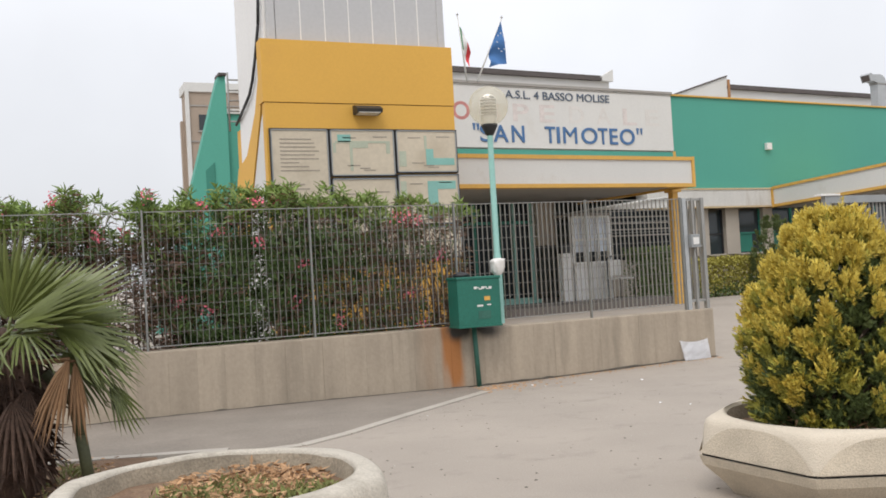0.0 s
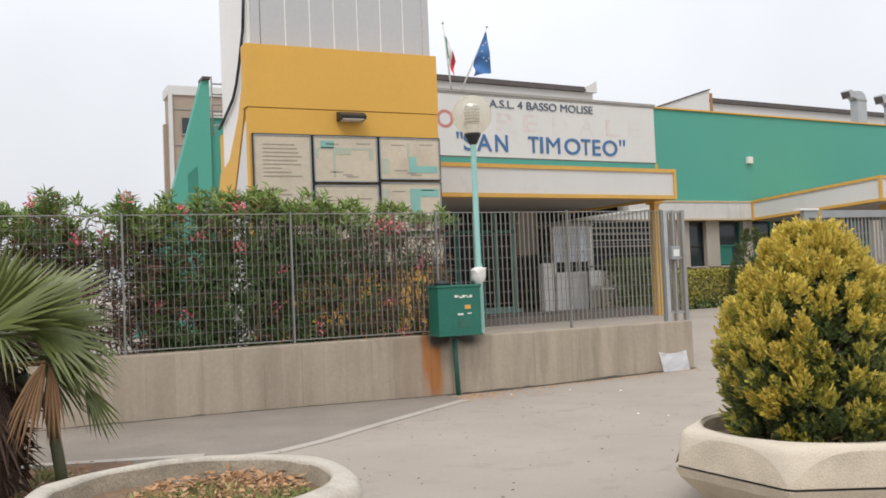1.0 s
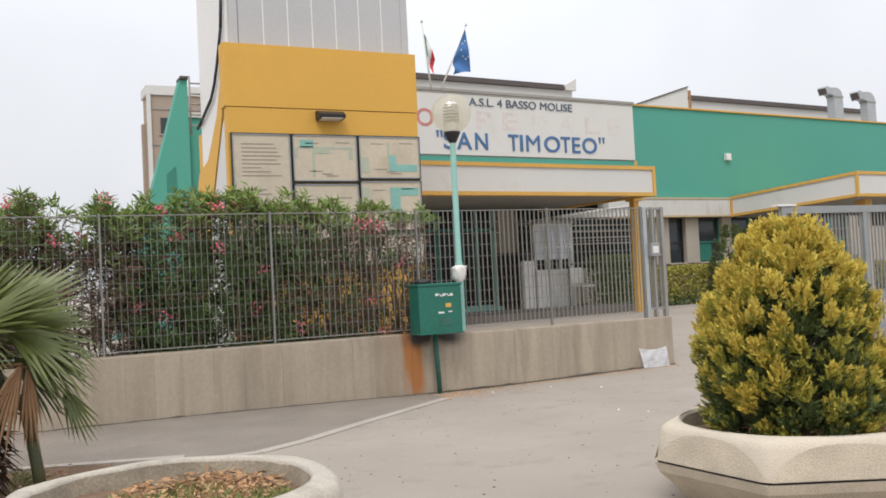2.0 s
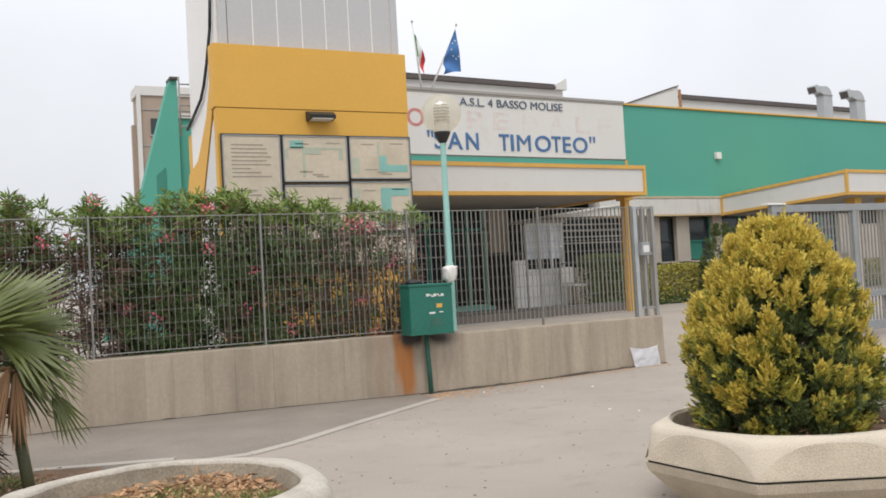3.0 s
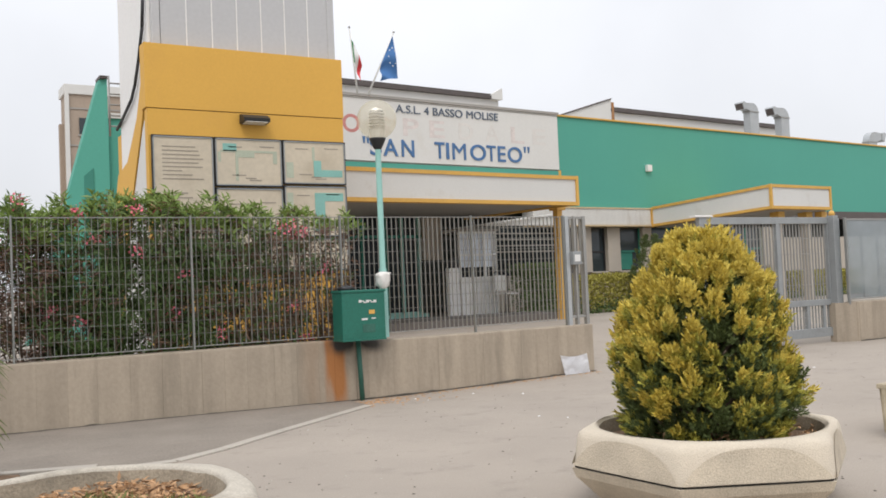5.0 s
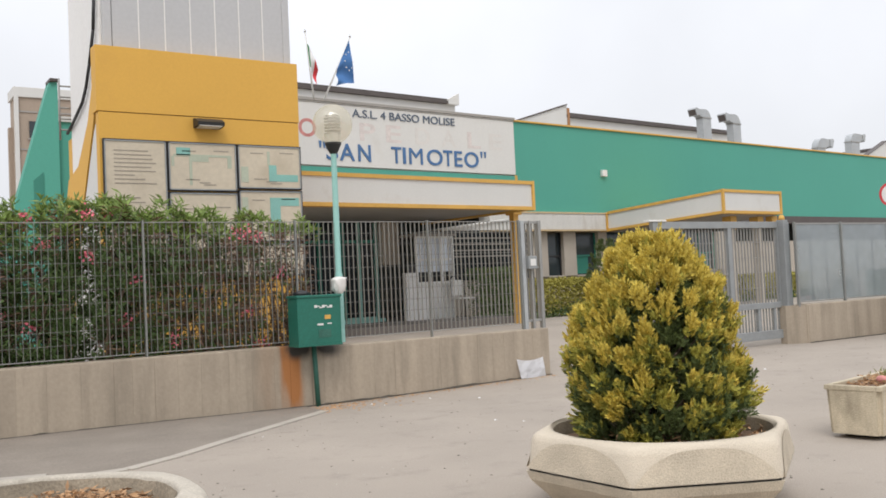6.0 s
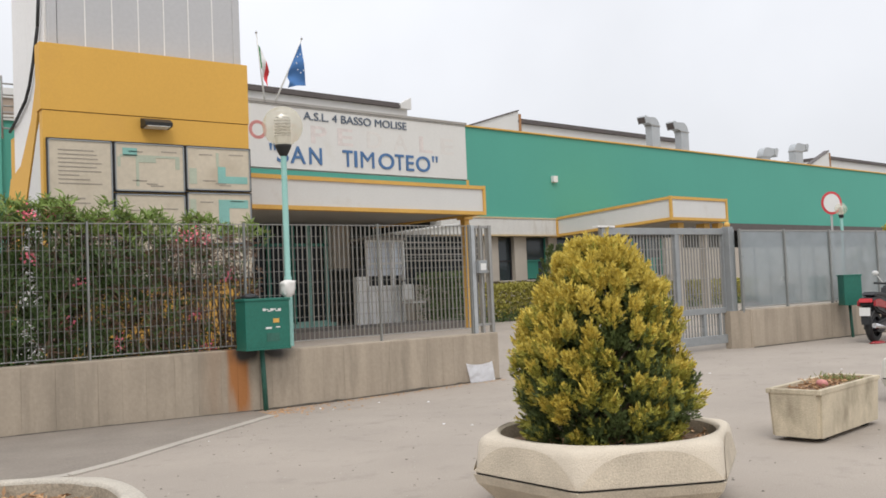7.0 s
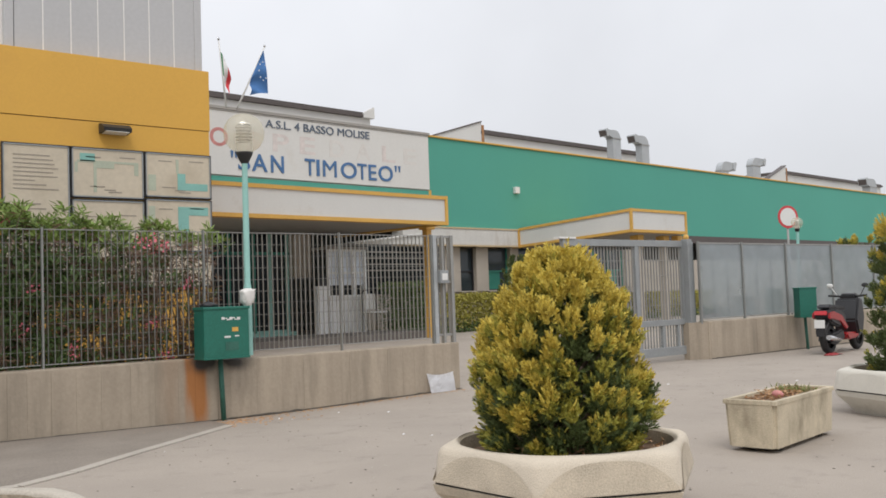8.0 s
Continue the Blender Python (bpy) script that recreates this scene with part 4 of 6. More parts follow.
for u in (-5.77, -5.67, -1.17, -1.05):
    b = bmesh.new()
    prism(b, [(u, 4.49), (u + 0.065, 4.49), (u + 0.045, 4.34), (u + 0.02, 4.34)], "y", Y - 0.012, Y + 0.012)
    part("quote_mark", b, "letter_blue", sb)
fades = ["letter_red", "letter_pink", "letter_pink", "letter_pink", "letter_ghost", "letter_ghost", "letter_pink", "letter_ghost"]
for ch, u, mt in zip("OSPEDALE", (-6.25, -5.45, -4.70, -3.98, -3.15, -2.36, -1.56, -0.86), fades):
    lettering("faded_letter", ch, mt, sb, u, u + 0.43, 4.56, 4.96, -0.0712, 0.0012, 0.018)

# entrance below the canopy
ent = thing("entrance", MB, "glazed entrance with teal frames under the canopy", "entrance", kind="structure")
def ep(nm, mat, *a, bevel=0.0):
    b = bmesh.new()
    box(b, *a, bevel)
    return part(nm, b, mat, ent)
ep("step", "floor_tile", -7.5, -2.4, -2.6, 0.5, 0.2, 0.50)
ep("step_edge", "teal_pale", -7.5, -4.5, -0.5, -0.42, 0.50, 0.58)
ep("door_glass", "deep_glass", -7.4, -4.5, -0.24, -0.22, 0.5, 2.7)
for u in (-7.2, -6.6, -6.0, -5.4, -5.0, -4.55):
    ep("door_frame", "teal_dark" if u < -5.2 else "teal_pale", u - 0.035, u + 0.035, -0.3, -0.2, 0.5, 2.7)
ep("transom", "teal_dark", -7.4, -4.5, -0.3, -0.2, 2.25, 2.31)
ep("kick_plate", "teal_pale", -7.4, -4.5, -0.29, -0.2, 0.5, 0.62)
ep("pillar", "pillar", -4.45, -3.98, -0.4, 0.1, 1.75, 2.7)
b2 = thing("reception_booth", MB, "white reception booth with curtained windows under the canopy", "booth")
def rb(nm, mat, *a, bevel=0.0):
    b = bmesh.new()
    box(b, *a, bevel)
    return part(nm, b, mat, b2)
rb("side_panel", "booth_white", -4.27, -4.0, -1.0, -0.86, 0.5, 1.54, bevel=0.008)
rb("notice", "scooter_black", -4.25, -4.02, -1.01, -0.98, 1.56, 1.76)
rb("lower_panel", "booth_white", -3.95, -2.93, -1.0, -0.95, 0.5, 1.3, bevel=0.006)
rb("ledge", "booth_white", -3.98, -2.88, -1.06, -0.94, 1.28, 1.33, bevel=0.006)
rb("curtain", "curtain", -3.9, -2.9, -0.9, -0.87, 1.55, 2.3)
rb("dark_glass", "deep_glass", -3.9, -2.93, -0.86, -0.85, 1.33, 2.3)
for u in (-3.95, -3.6, -3.25, -2.93):
    rb("mullion", "booth_white", u - 0.02, u + 0.02, -1.0, -0.93, 1.33, 2.32)
for z in (1.8, 2.3):
    rb("crossbar", "booth_white", -3.95, -2.91, -0.99, -0.94, z, z + 0.04)
rb("end_wall", "booth_white", -2.95, -2.90, -0.93, 0.0, 0.5, 2.34)
rb("booth_roof", "soffit", -4.0, -2.88, -1.05, 0.1, 2.34, 2.40)
# pale awning beyond the booth
aw = thing("awning", MB, "pale sloping awning beside the entrance", "awning")
b = bmesh.new()
prism(b, [(-3.45, 2.45), (-1.1, 2.47), (-1.1, 2.73)], "y", -1.25, -1.05)
part("valance", b, "white_plaster", aw)
b = bmesh.new()
prism(b, [(-3.45, 2.45), (-1.1, 2.73), (-1.1, 2.76), (-3.45, 2.48)], "y", -1.3, -0.2)
part("cover", b, "white_plaster", aw)
b = bmesh.new()
rod(b, (-1.15, -1.2, 0.3), (-1.15, -1.2, 2.5), 0.025, seg=8)
part("support", b, "galv", aw)
# visitor chair
chair = thing("metal_chair", MB @ pose(-3.1, -1.5, 0.5), "white chair with black tubular frame by the booth", "chair")
b = bmesh.new()
box(b, -0.2, 0.2, -0.2, 0.2, 0.42, 0.45, 0.01)
part("seat", b, "frame_white", chair)
b = bmesh.new()
box(b, -0.16, 0.16, 0.18, 0.2, 0.5, 0.84, 0.008)
part("backrest", b, "frame_white", chair)
for x in (-0.2, 0.2):
    for y in (-0.2, 0.2):
        b = bmesh.new()
        rod(b, (x, y, 0), (x, y, 0.45 if y < 0 else 0.86), 0.012, seg=6)
        part("leg", b, "black", chair)
b = bmesh.new()
pipe(b, [(-0.2, 0.2, 0.86), (-0.14, 0.2, 0.92), (0.14, 0.2, 0.92), (0.2, 0.2, 0.86)], 0.012, 6)
part("back_tube", b, "black", chair)
# wall with louvres right of the booth, canopy shade put into its near-black colour
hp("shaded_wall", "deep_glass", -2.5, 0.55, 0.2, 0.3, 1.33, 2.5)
for k in range(4):
    hp("louvre", "soffit", -2.4, 0.45, 0.12, 0.2, 1.9 + 0.15 * k, 1.93 + 0.15 * k)

# ---- teal buttress wall and distant block behind the tower ----
tb = thing("teal_annex", pose(0, 0, 0), "teal annex wall with tall pointed buttress", "building")
b = bmesh.new()
prism(b, [(-2.62, 5.5), (-2.5, 5.5), (-2.5, 0.3), (-3.95, 0.3)], "y", 9.0, 9.35)
for v in b.verts:
    v.co.y += 0.75 * (-2.5 - v.co.x)
part("buttress", b, "teal", tb)
b = bmesh.new()
box(b, -2.64, -2.48, 8.96, 9.4, 5.47, 5.53, 0.01)
part("buttress_cap", b, "roof_dark", tb)
b = bmesh.new()
box(b, -2.5, 0.4, 9.1, 9.6, 0.3, 4.72)
part("wall", b, "teal", tb)
b = bmesh.new()
box(b, -2.5, 0.4, 9.05, 9.62, 4.72, 4.82)
part("coping", b, "white_plaster", tb)
b = bmesh.new()
prism(b, [(-2.92, 2.4), (-2.76, 2.4), (-2.76, 3.75), (-2.92, 3.6)], "y", 8.985, 9.0)
for v in b.verts:
    v.co.y += 0.75 * (-2.5 - v.co.x)
part("slit_window", b, "teal_dark", tb)

blk = thing("apartment_block", pose(0, 0, 0), "distant beige concrete block with small dark windows", "building")
b = bmesh.new()
box(b, 1.5, 12.0, 40.0, 41.6, 0.3, 11.6)
part("wall", b, "beige", blk)
b = bmesh.new()
box(b, 1.4, 12.1, 39.9, 41.7, 11.6, 12.1, 0.02)
part("parapet", b, "white_plaster", blk)
b = bmesh.new()
box(b, 1.3, 1.5, 40.9, 41.3, 0.3, 10.2)
part("side_wing", b, "beige", blk)
b = bmesh.new()
box(b, 1.42, 1.62, 39.85, 40.0, 0.3, 11.7)
part("corner_strip", b, "white_plaster", blk)
for zz in (3.0, 5.0, 7.0, 9.0, 10.9):
    b = bmesh.new()
    box(b, 1.62, 12.0, 39.96, 40.0, zz - 0.06, zz + 0.02)
    part("floor_joint", b, "soffit", blk)
for zz in (1.6, 3.4, 5.3, 7.55, 9.55):
    for k in range(5):
        x = 2.1 + 2.1 * k
        w = new("window")
        w.parent = blk
        b = bmesh.new()
        box(b, x, x + 0.85, 39.93, 39.99, zz, zz + 0.85)
        part("pane", b, "win_dark", w)
        b = bmesh.new()
        box(b, x - 0.06, x + 0.91, 39.9, 40.0, zz - 0.08, zz)
        part("sill", b, "soffit", w)


# ---- flags on the roof edge ----
def flag(base, top, label, bands, shape, wave):
    """A pole and a hanging cloth. shape: along the pole from top, hoist start and end; then how far the fly end hangs sideways and down."""
    f = thing("flag", pose(0, 0, 0), label, "flag")
    p0, p1 = Vector(top), Vector(base)
    d = p1 - p0
    b = bmesh.new()
    rod(b, base, top, 0.022, 0.017, 8)
    part("pole", b, "frame_white", f)
    b = bmesh.new()
    rod(b, p0, p0 + Vector((0, 0, 0.06)), 0.03, 0.008, 8)
    part("finial", b, "chrome", f)
    s0, s1, side0, down0, side1, down1 = shape
    b = bmesh.new()
    nu, nv = 14, 10
    g = [[None] * (nv + 1) for _ in range(nu + 1)]
    for i in range(nu + 1):
        for j in range(nv + 1):
            u, v = i / nu, j / nv
            h = p0 + d * (s0 + (s1 - s0) * v)
            side, down = side0 + (side1 - side0) * v, down0 + (down1 - down0) * v
            fold = math.sin(wave * u * 4 + 5 * v) * 0.07 * u ** 0.6
            g[i][j] = b.verts.new(h + Vector((side * u ** 0.8 + 0.4 * fold * (1 - v), fold - 0.02, -down * u ** 1.2)))
    for i in range(nu):
        for j in range(nv):
            fc = b.faces.new((g[i][j], g[i + 1][j], g[i + 1][j + 1], g[i][j + 1]))
            fc.material_index = min(len(bands) - 1, int(len(bands) * (i + 0.5) / nu))
            fc.smooth = True
    part("cloth", b, bands, f)
    return f


def bpt(u, v, z):
    return (MB @ Vector((u, v, z)))[:]


flag(bpt(-5.86, -0.1, 5.4), bpt(-6.07, -0.2, 6.8), "drooping green white and red flag on a white pole", ["flag_green", "flag_white", "flag_white", "flag_white", "flag_white", "flag_red", "flag_red", "flag_red"], (0.18, 0.52, 0.24, 0.55, 0.10, 0.42), 1.6)
blue = flag(bpt(-5.60, -0.1, 5.4), bpt(-5.0, -0.3, 6.8), "drooping blue flag with pale stars on a white pole", ["flag_blue"], (0.06, 0.52, 0.10, 0.92, -0.02, 0.36), 2.0)
for k in range(8):
    a = 2 * math.pi * k / 8
    c = bpt(-5.13 + 0.10 * math.cos(a), -0.42, 6.22 + 0.20 * math.sin(a))
    b = bmesh.new()
    prism(b, [(c[0] + 0.02 * (1 if w % 2 == 0 else 0.45) * math.sin(math.pi * w / 5), c[2] + 0.02 * (1 if w % 2 == 0 else 0.45) * math.cos(math.pi * w / 5)) for w in range(10)], "y", c[1] - 0.004, c[1] + 0.004)
    part("star", b, "flag_white", blue)

# ---- street lamps ----
def street_lamp(x, y, z0, ztop, label, R=0.232):
    s = thing("street_lamp", pose(x, y, z0), label, "lamp", group="globe street lamps")
    h = ztop - z0
    b = bmesh.new()
    lathe(b, [(0.046, 0), (0.046, 0.75), (0.044, 0.78), (0.036, 0.81), (0.033, h - 1.42 * R)], 16)
    part("pole", b, "teal_pale", s)
    b = bmesh.new()
    lathe(b, [(0.036, h - 1.5 * R), (0.05, h - 1.42 * R), (0.4 * R, h - 1.04 * R), (0.43 * R, h - 0.94 * R), (0.0, h - 0.92 * R)], 18)
    part("collar", b, "black", s)
    b = bmesh.new()
    lathe(b, [(R * math.sin(a), h - R * math.cos(a)) for a in np.linspace(0.38, math.pi, 18)], 28)
    part("globe", b, "globe_clear", s, "clear plastic globe")
    b = bmesh.new()
    g = R / 0.232
    lathe(b, [(0.085 * g, h - 0.215 * g), (0.095 * g, h - 0.12 * g)], 16)
    for k in range(6):
        z = h + (-0.12 + 0.036 * k) * g
        lathe(b, [(0.055 * g, z), (0.098 * g, z + 0.006 * g), (0.098 * g, z + 0.014 * g), (0.055 * g, z + 0.022 * g), (0.055 * g, z + 0.036 * g)], 18)
    lathe(b, [(0.08 * g, h + 0.10 * g), (0.06 * g, h + 0.125 * g), (0.0, h + 0.13 * g)], 18)
    part("louvre", b, "globe_core", s, "white ribbed louvre")
    return s


street_lamp(-1.245, -0.02, 0.64, 3.17, "pale teal street lamp with clear globe behind the bin")
street_lamp(13.75, 1.95, 0.15, 2.64, "small pale teal globe lamp behind the screened fence", 0.135)

# ---- bins ----
def litter_bin(m, label, stickers, W=0.262, D=0.13):
    s = thing("litter_bin", m, label, "bin", group="litter bins")
    b = bmesh.new()
    rod(b, (0.06, 0.12, -0.05), (0.02, 0.10, 0.72), 0.028, seg=12)
    part("post", b, "bin_old", s)
    b = bmesh.new()
    box(b, -W, W, -D, D, 0.655, 1.175, 0.012)
    part("body", b, "bin", s)
    b = bmesh.new()
    box(b, -W - 0.01, W + 0.01, -D - 0.01, D + 0.01, 1.17, 1.20, 0.008)
    part("lid", b, "bin", s)
    b = bmesh.new()
    box(b, -W - 0.005, W + 0.005, -D - 0.006, D + 0.004, 0.64, 0.66, 0.004)
    part("bottom_rim", b, "bin", s)
    if stickers:
        r = random.Random(3)
        for k in range(7):
            b = bmesh.new()
            x = -0.06 + 0.03 * k
            box(b, x, x + 0.034, -0.1345, -0.129, 1.06 + 0.01 * math.sin(k * 2), 1.078 + 0.012 * math.sin(k * 2 + 1))
            part("scribble", b, "frame_white", s)
        for nm, a, mt in (("sticker", (0.06, 0.13, 0.93, 0.975), "yellow_trim"), ("sticker", (-0.03, 0.04, 0.865, 0.885), "frame_white"), ("sticker", (0.09, 0.14, 0.875, 0.888), "frame_white"), ("sticker_ghost", (-0.02, 0.13, 0.73, 0.82), "bin_old")):
            b = bmesh.new()
            box(b, a[0], a[1], -0.1345, -0.129, a[2], a[3])
            part(nm, b, mt, s)
    return s


litter_bin(pose(-1.685, -0.26, 0.0), "dark green steel litter bin on a post with stickers", True)
litter_bin(pose(10.0, -0.32, -0.04, 0, 0, -38), "plain green steel litter bin on a post by the fence", False, 0.16, 0.15)
bag = thing("plastic_bag", pose(-1.36, -0.25, 1.20), "crumpled white rubbish bag lying on the bin lid", "bag")
b = bmesh.new()
bmesh.ops.create_icosphere(b, subdivisions=3, radius=1.0)
for v in b.verts:
    n = noise.noise(v.co * 2.1) * 0.35 + noise.noise(v.co * 5) * 0.16
    w = 0.95 + 0.3 * v.co.z
    sq = lambda a: math.copysign(abs(a) ** 0.55, a)
    v.co = Vector((sq(v.co.x) * 0.078 * w * (1 + n), sq(v.co.y) * 0.055 * w * (1 + n), 0.095 + sq(v.co.z) * 0.095 * (1 + 0.35 * n)))
part("sack", b, "bag", bag, smooth=True)
b = bmesh.new()
bmesh.ops.create_icosphere(b, subdivisions=2, radius=1.0)
for v in b.verts:
    n = noise.noise(v.co * 2.6) * 0.5
    v.co = Vector((v.co.x * 0.09 * (1 + n), v.co.y * 0.07 * (1 + n), 0.022 + max(-0.5, v.co.z) * 0.04 * (1 + n)))
tagged(part("rubbish", b, "scooter_black", smooth=True, at=pose(-1.84, -0.27, 1.197)), "small black rubbish on the bin lid", "rubbish")

# paper sheet leaning at the wall foot
b = bmesh.new()
g = [[b.verts.new((1.245 - 0.03 * j / 6 + (0.405 + 0.03 * j / 6) * i / 8, -0.15 + 0.05 * j / 6 + 0.02 * noise.noise((i * 0.5, j * 0.5, 3)), -0.01 + 0.25 * j / 6 - 0.03 * (j / 6) * math.sin(math.pi * i / 8))) for j in range(7)] for i in range(9)]
for i in range(8):
    for j in range(6):
        b.faces.new((g[i][j], g[i + 1][j], g[i + 1][j + 1], g[i][j + 1]))
bmesh.ops.solidify(b, geom=b.faces[:], thickness=0.002)
tagged(part("paper_sheet", b, "paper"), "creased white paper sheet leaning against the wall foot", "paper")

# ---- hexagonal planters ----
def hexagon(r, z, turn):
    return [(r * math.cos(math.radians(turn + 60 * k)), r * math.sin(math.radians(turn + 60 * k)), z) for k in range(6)]


def hex_planter(m, mat, face_mat, label, turn=0.0, RW=0.765, soil_z=0.325, sharp=1.0):
    p = thing("concrete_planter", m, label, "planter", group="hexagonal planters")
    RIM, RI, ZS = 0.42, 0.60, 0.225
    seg = 72
    cos22 = math.cos(math.radians(30))

    def octr(a, r):
        k = (math.degrees(a) - turn) % 60 - 30
        return r * cos22 / math.cos(math.radians(k))

    b = bmesh.new()
    rings = []
    prof = [(0, RI - 0.02, 0.18), (0, RI - 0.012, 0.34), (0, RI - 0.004, RIM - 0.012), (0, RI + 0.008, RIM), (0.3, RI + 0.03, RIM + 0.002), (0.9, RW - 0.06, RIM - 0.006), (1, RW - 0.035, RIM - 0.022), (1, RW - 0.022, RIM - 0.05), (1, RW, ZS)]
    for w, r, z in prof:
        ring = []
        for k in range(seg):
            a = 2 * math.pi * k / seg
            rr = (1 - w * sharp) * r + w * sharp * octr(a, r)
            rr *= 1 + 0.004 * noise.noise((math.cos(a) * 4, math.sin(a) * 4, z * 6))
            ring.append(b.verts.new((rr * math.cos(a), rr * math.sin(a), z)))
        rings.append(ring)
    for a, c in zip(rings, rings[1:]):
        for k in range(seg):
            b.faces.new((a[k], a[(k + 1) % seg], c[(k + 1) % seg], c[k])).smooth = True
    part("upper_ring", b, mat, p)
    b = bmesh.new()
    for ring in lathe(b, [(RI - 0.024, 0.2), (RI - 0.016, 0.34), (RI - 0.008, RIM - 0.016)], 48):
        for v in ring:
            v.co.z += 0.012 * noise.noise(v.co * 7) if v.co.z > 0.39 else 0
    part("lining", b, "lining", p)
    # arched aggregate faces, slightly proud
    for side in range(6):
        b = bmesh.new()
        am = math.radians(turn + 30 + 60 * side)
        half = RW * math.sin(math.radians(30)) * 0.97
        ct, st = math.cos(am), math.sin(am)
        pts = []
        for s in np.linspace(-1, 1, 17):
            top = ZS + 0.006 + 0.158 * (1 - abs(s) ** 3.0)
            for z in (ZS + 0.004, top):
                f = (z - ZS) / (RIM - 0.05 - ZS)
                rad = (RW * (1 - f) + (RW - 0.022) * f) * cos22 + 0.004
                pts.append(b.verts.new((rad * ct - s * half * st, rad * st + s * half * ct, z)))
        for i in range(16):
            b.faces.new((pts[2 * i], pts[2 * i + 2], pts[2 * i + 3], pts[2 * i + 1]))
        part("face", b, face_mat, p)
    b = bmesh.new()
    a0, a1 = [b.verts.new(c) for c in hexagon(RW - 0.018, ZS - 0.014, turn)], [b.verts.new(c) for c in hexagon(RW - 0.018, ZS + 0.001, turn)]
    for k in range(6):
        b.faces.new((a0[k], a0[(k + 1) % 6], a1[(k + 1) % 6], a1[k]))
    part("joint", b, "seam", p)
    b = bmesh.new()
    loops = [[b.verts.new(c) for c in hexagon(r, z, turn)] for r, z in ((RW, ZS - 0.012), (RW - 0.02, ZS - 0.06), (RW - 0.13, 0.06), (RW - 0.18, 0.0))]
    b.faces.new(loops[0])
    for a, c in zip(loops, loops[1:]):
        for k in range(6):
            b.faces.new((a[k], c[k], c[(k + 1) % 6], a[(k + 1) % 6]))
    part("lower_ring", b, face_mat, p)
    b = bmesh.new()
    rr = [[b.verts.new((r * math.cos(2 * math.pi * k / 32), r * math.sin(2 * math.pi * k / 32), soil_z + 0.025 * noise.noise((r * 5, k, m.translation.x)))) for k in range(32)] for r in (0.6, 0.45, 0.3, 0.15)]
    for a, c in zip(rr, rr[1:]):
        for k in range(32):
            b.faces.new((a[k], a[(k + 1) % 32], c[(k + 1) % 32], c[k]))
    b.faces.new(rr[-1])
    part("soil", b, "soil", p)
    return p


hex_planter(pose(-2.30, -5.95, 0), "planter", "planter_face", "hexagonal pale concrete planter holding a golden bush", 32.7)
hex_planter(pose(-5.46, -5.45, 0), "planter_old", "planter_old", "rounded weathered concrete planter with weeds and dry leaves", 26, 0.775, 0.325, 0.4)
hex_planter(pose(2.78, -5.62, 0), "planter_white", "planter_white", "hexagonal whitewashed planter holding a tall bush", 10)

# weeds and litter in the left planter
def disc_points(n, r):
    a, q = rng.uniform(0, 2 * math.pi, n), r * np.sqrt(rng.uniform(0, 1, n))
    return np.stack([q * np.cos(a), q * np.sin(a), np.zeros(n)], axis=1)


def weeds(cx, cy, z, r, n, height, label):
    w = thing("weeds", pose(cx, cy, z), label, "weeds", kind="stuff")
    tuft = disc_points(max(6, n // 60), r)
    base = tuft[rng.integers(0, len(tuft), n)] + rng.normal(size=(n, 3)) * [0.06, 0.06, 0.004]
    dirs = rng.normal(size=(n, 3)) * [0.6, 0.6, 0.25] + [0, 0, 0.75]
    leaf_part("blades", w, centres=base, dirs=dirs, lengths=rng.uniform(0.03, height, n), widths=rng.uniform(0.006, 0.016, n), mat="weed")
    return w


def litter(cx, cy, z, r, n, label):
    w = thing("fallen_leaves", pose(cx, cy, z), label, "leaves", kind="stuff")
    base = disc_points(n, r) + np.stack([np.zeros(n), np.zeros(n), rng.uniform(0, 0.035, n)], axis=1)
    dirs = rng.normal(size=(n, 3)) * [1, 1, 0.25]
    leaf_part("leaves", w, centres=base, dirs=dirs, lengths=rng.uniform(0.02, 0.06, n), widths=rng.uniform(0.008, 0.02, n), mat="dry_leaf", droop=0.0)
    return w


weeds(-5.5, -5.6, 0.325, 0.46, 2600, 0.075, "low green weeds growing in the planter")
litter(-5.32, -5.3, 0.33, 0.38, 1300, "dry brown fallen leaves in the planter")
litter(-2.25, -6.0, 0.34, 0.55, 500, "dry brown leaves under the golden bush")
litter(-6.6, -3.0, 0.04, 1.1, 700, "dry leaf litter on the soil bed")
weeds(-6.4, -3.3, 0.03, 0.9, 700, 0.14, "sparse weeds on the soil bed")

# ---- rectangular trough ----
tr = thing("concrete_trough", pose(-0.01, -5.84, 0, 0, 0, 9.3), "rectangular weathered concrete trough with dead plants", "planter")
TL, TW, TH = 1.17, 0.40, 0.385
b = bmesh.new()
def taper_box(b, inset, z0, z1, out=0.0):
    lo = [b.verts.new(p) for p in ((inset, inset, z0), (TL - inset, inset, z0), (TL - inset, TW - inset, z0), (inset, TW - inset, z0))]
    hi = [b.verts.new(p) for p in ((-out, -out, z1), (TL + out, -out, z1), (TL + out, TW + out, z1), (-out, TW + out, z1))]
    b.faces.new(lo[::-1])
    for k in range(4):
        b.faces.new((lo[k], lo[(k + 1) % 4], hi[(k + 1) % 4], hi[k]))
    return lo, hi
lo, hi = taper_box(b, 0.014, 0.035, TH - 0.035)
es = [e for e in b.edges if abs(e.verts[0].co.z - e.verts[1].co.z) > 0.1]
bmesh.ops.bevel(b, geom=es, offset=0.03, segments=3, affect="EDGES")
part("body", b, "trough", tr)
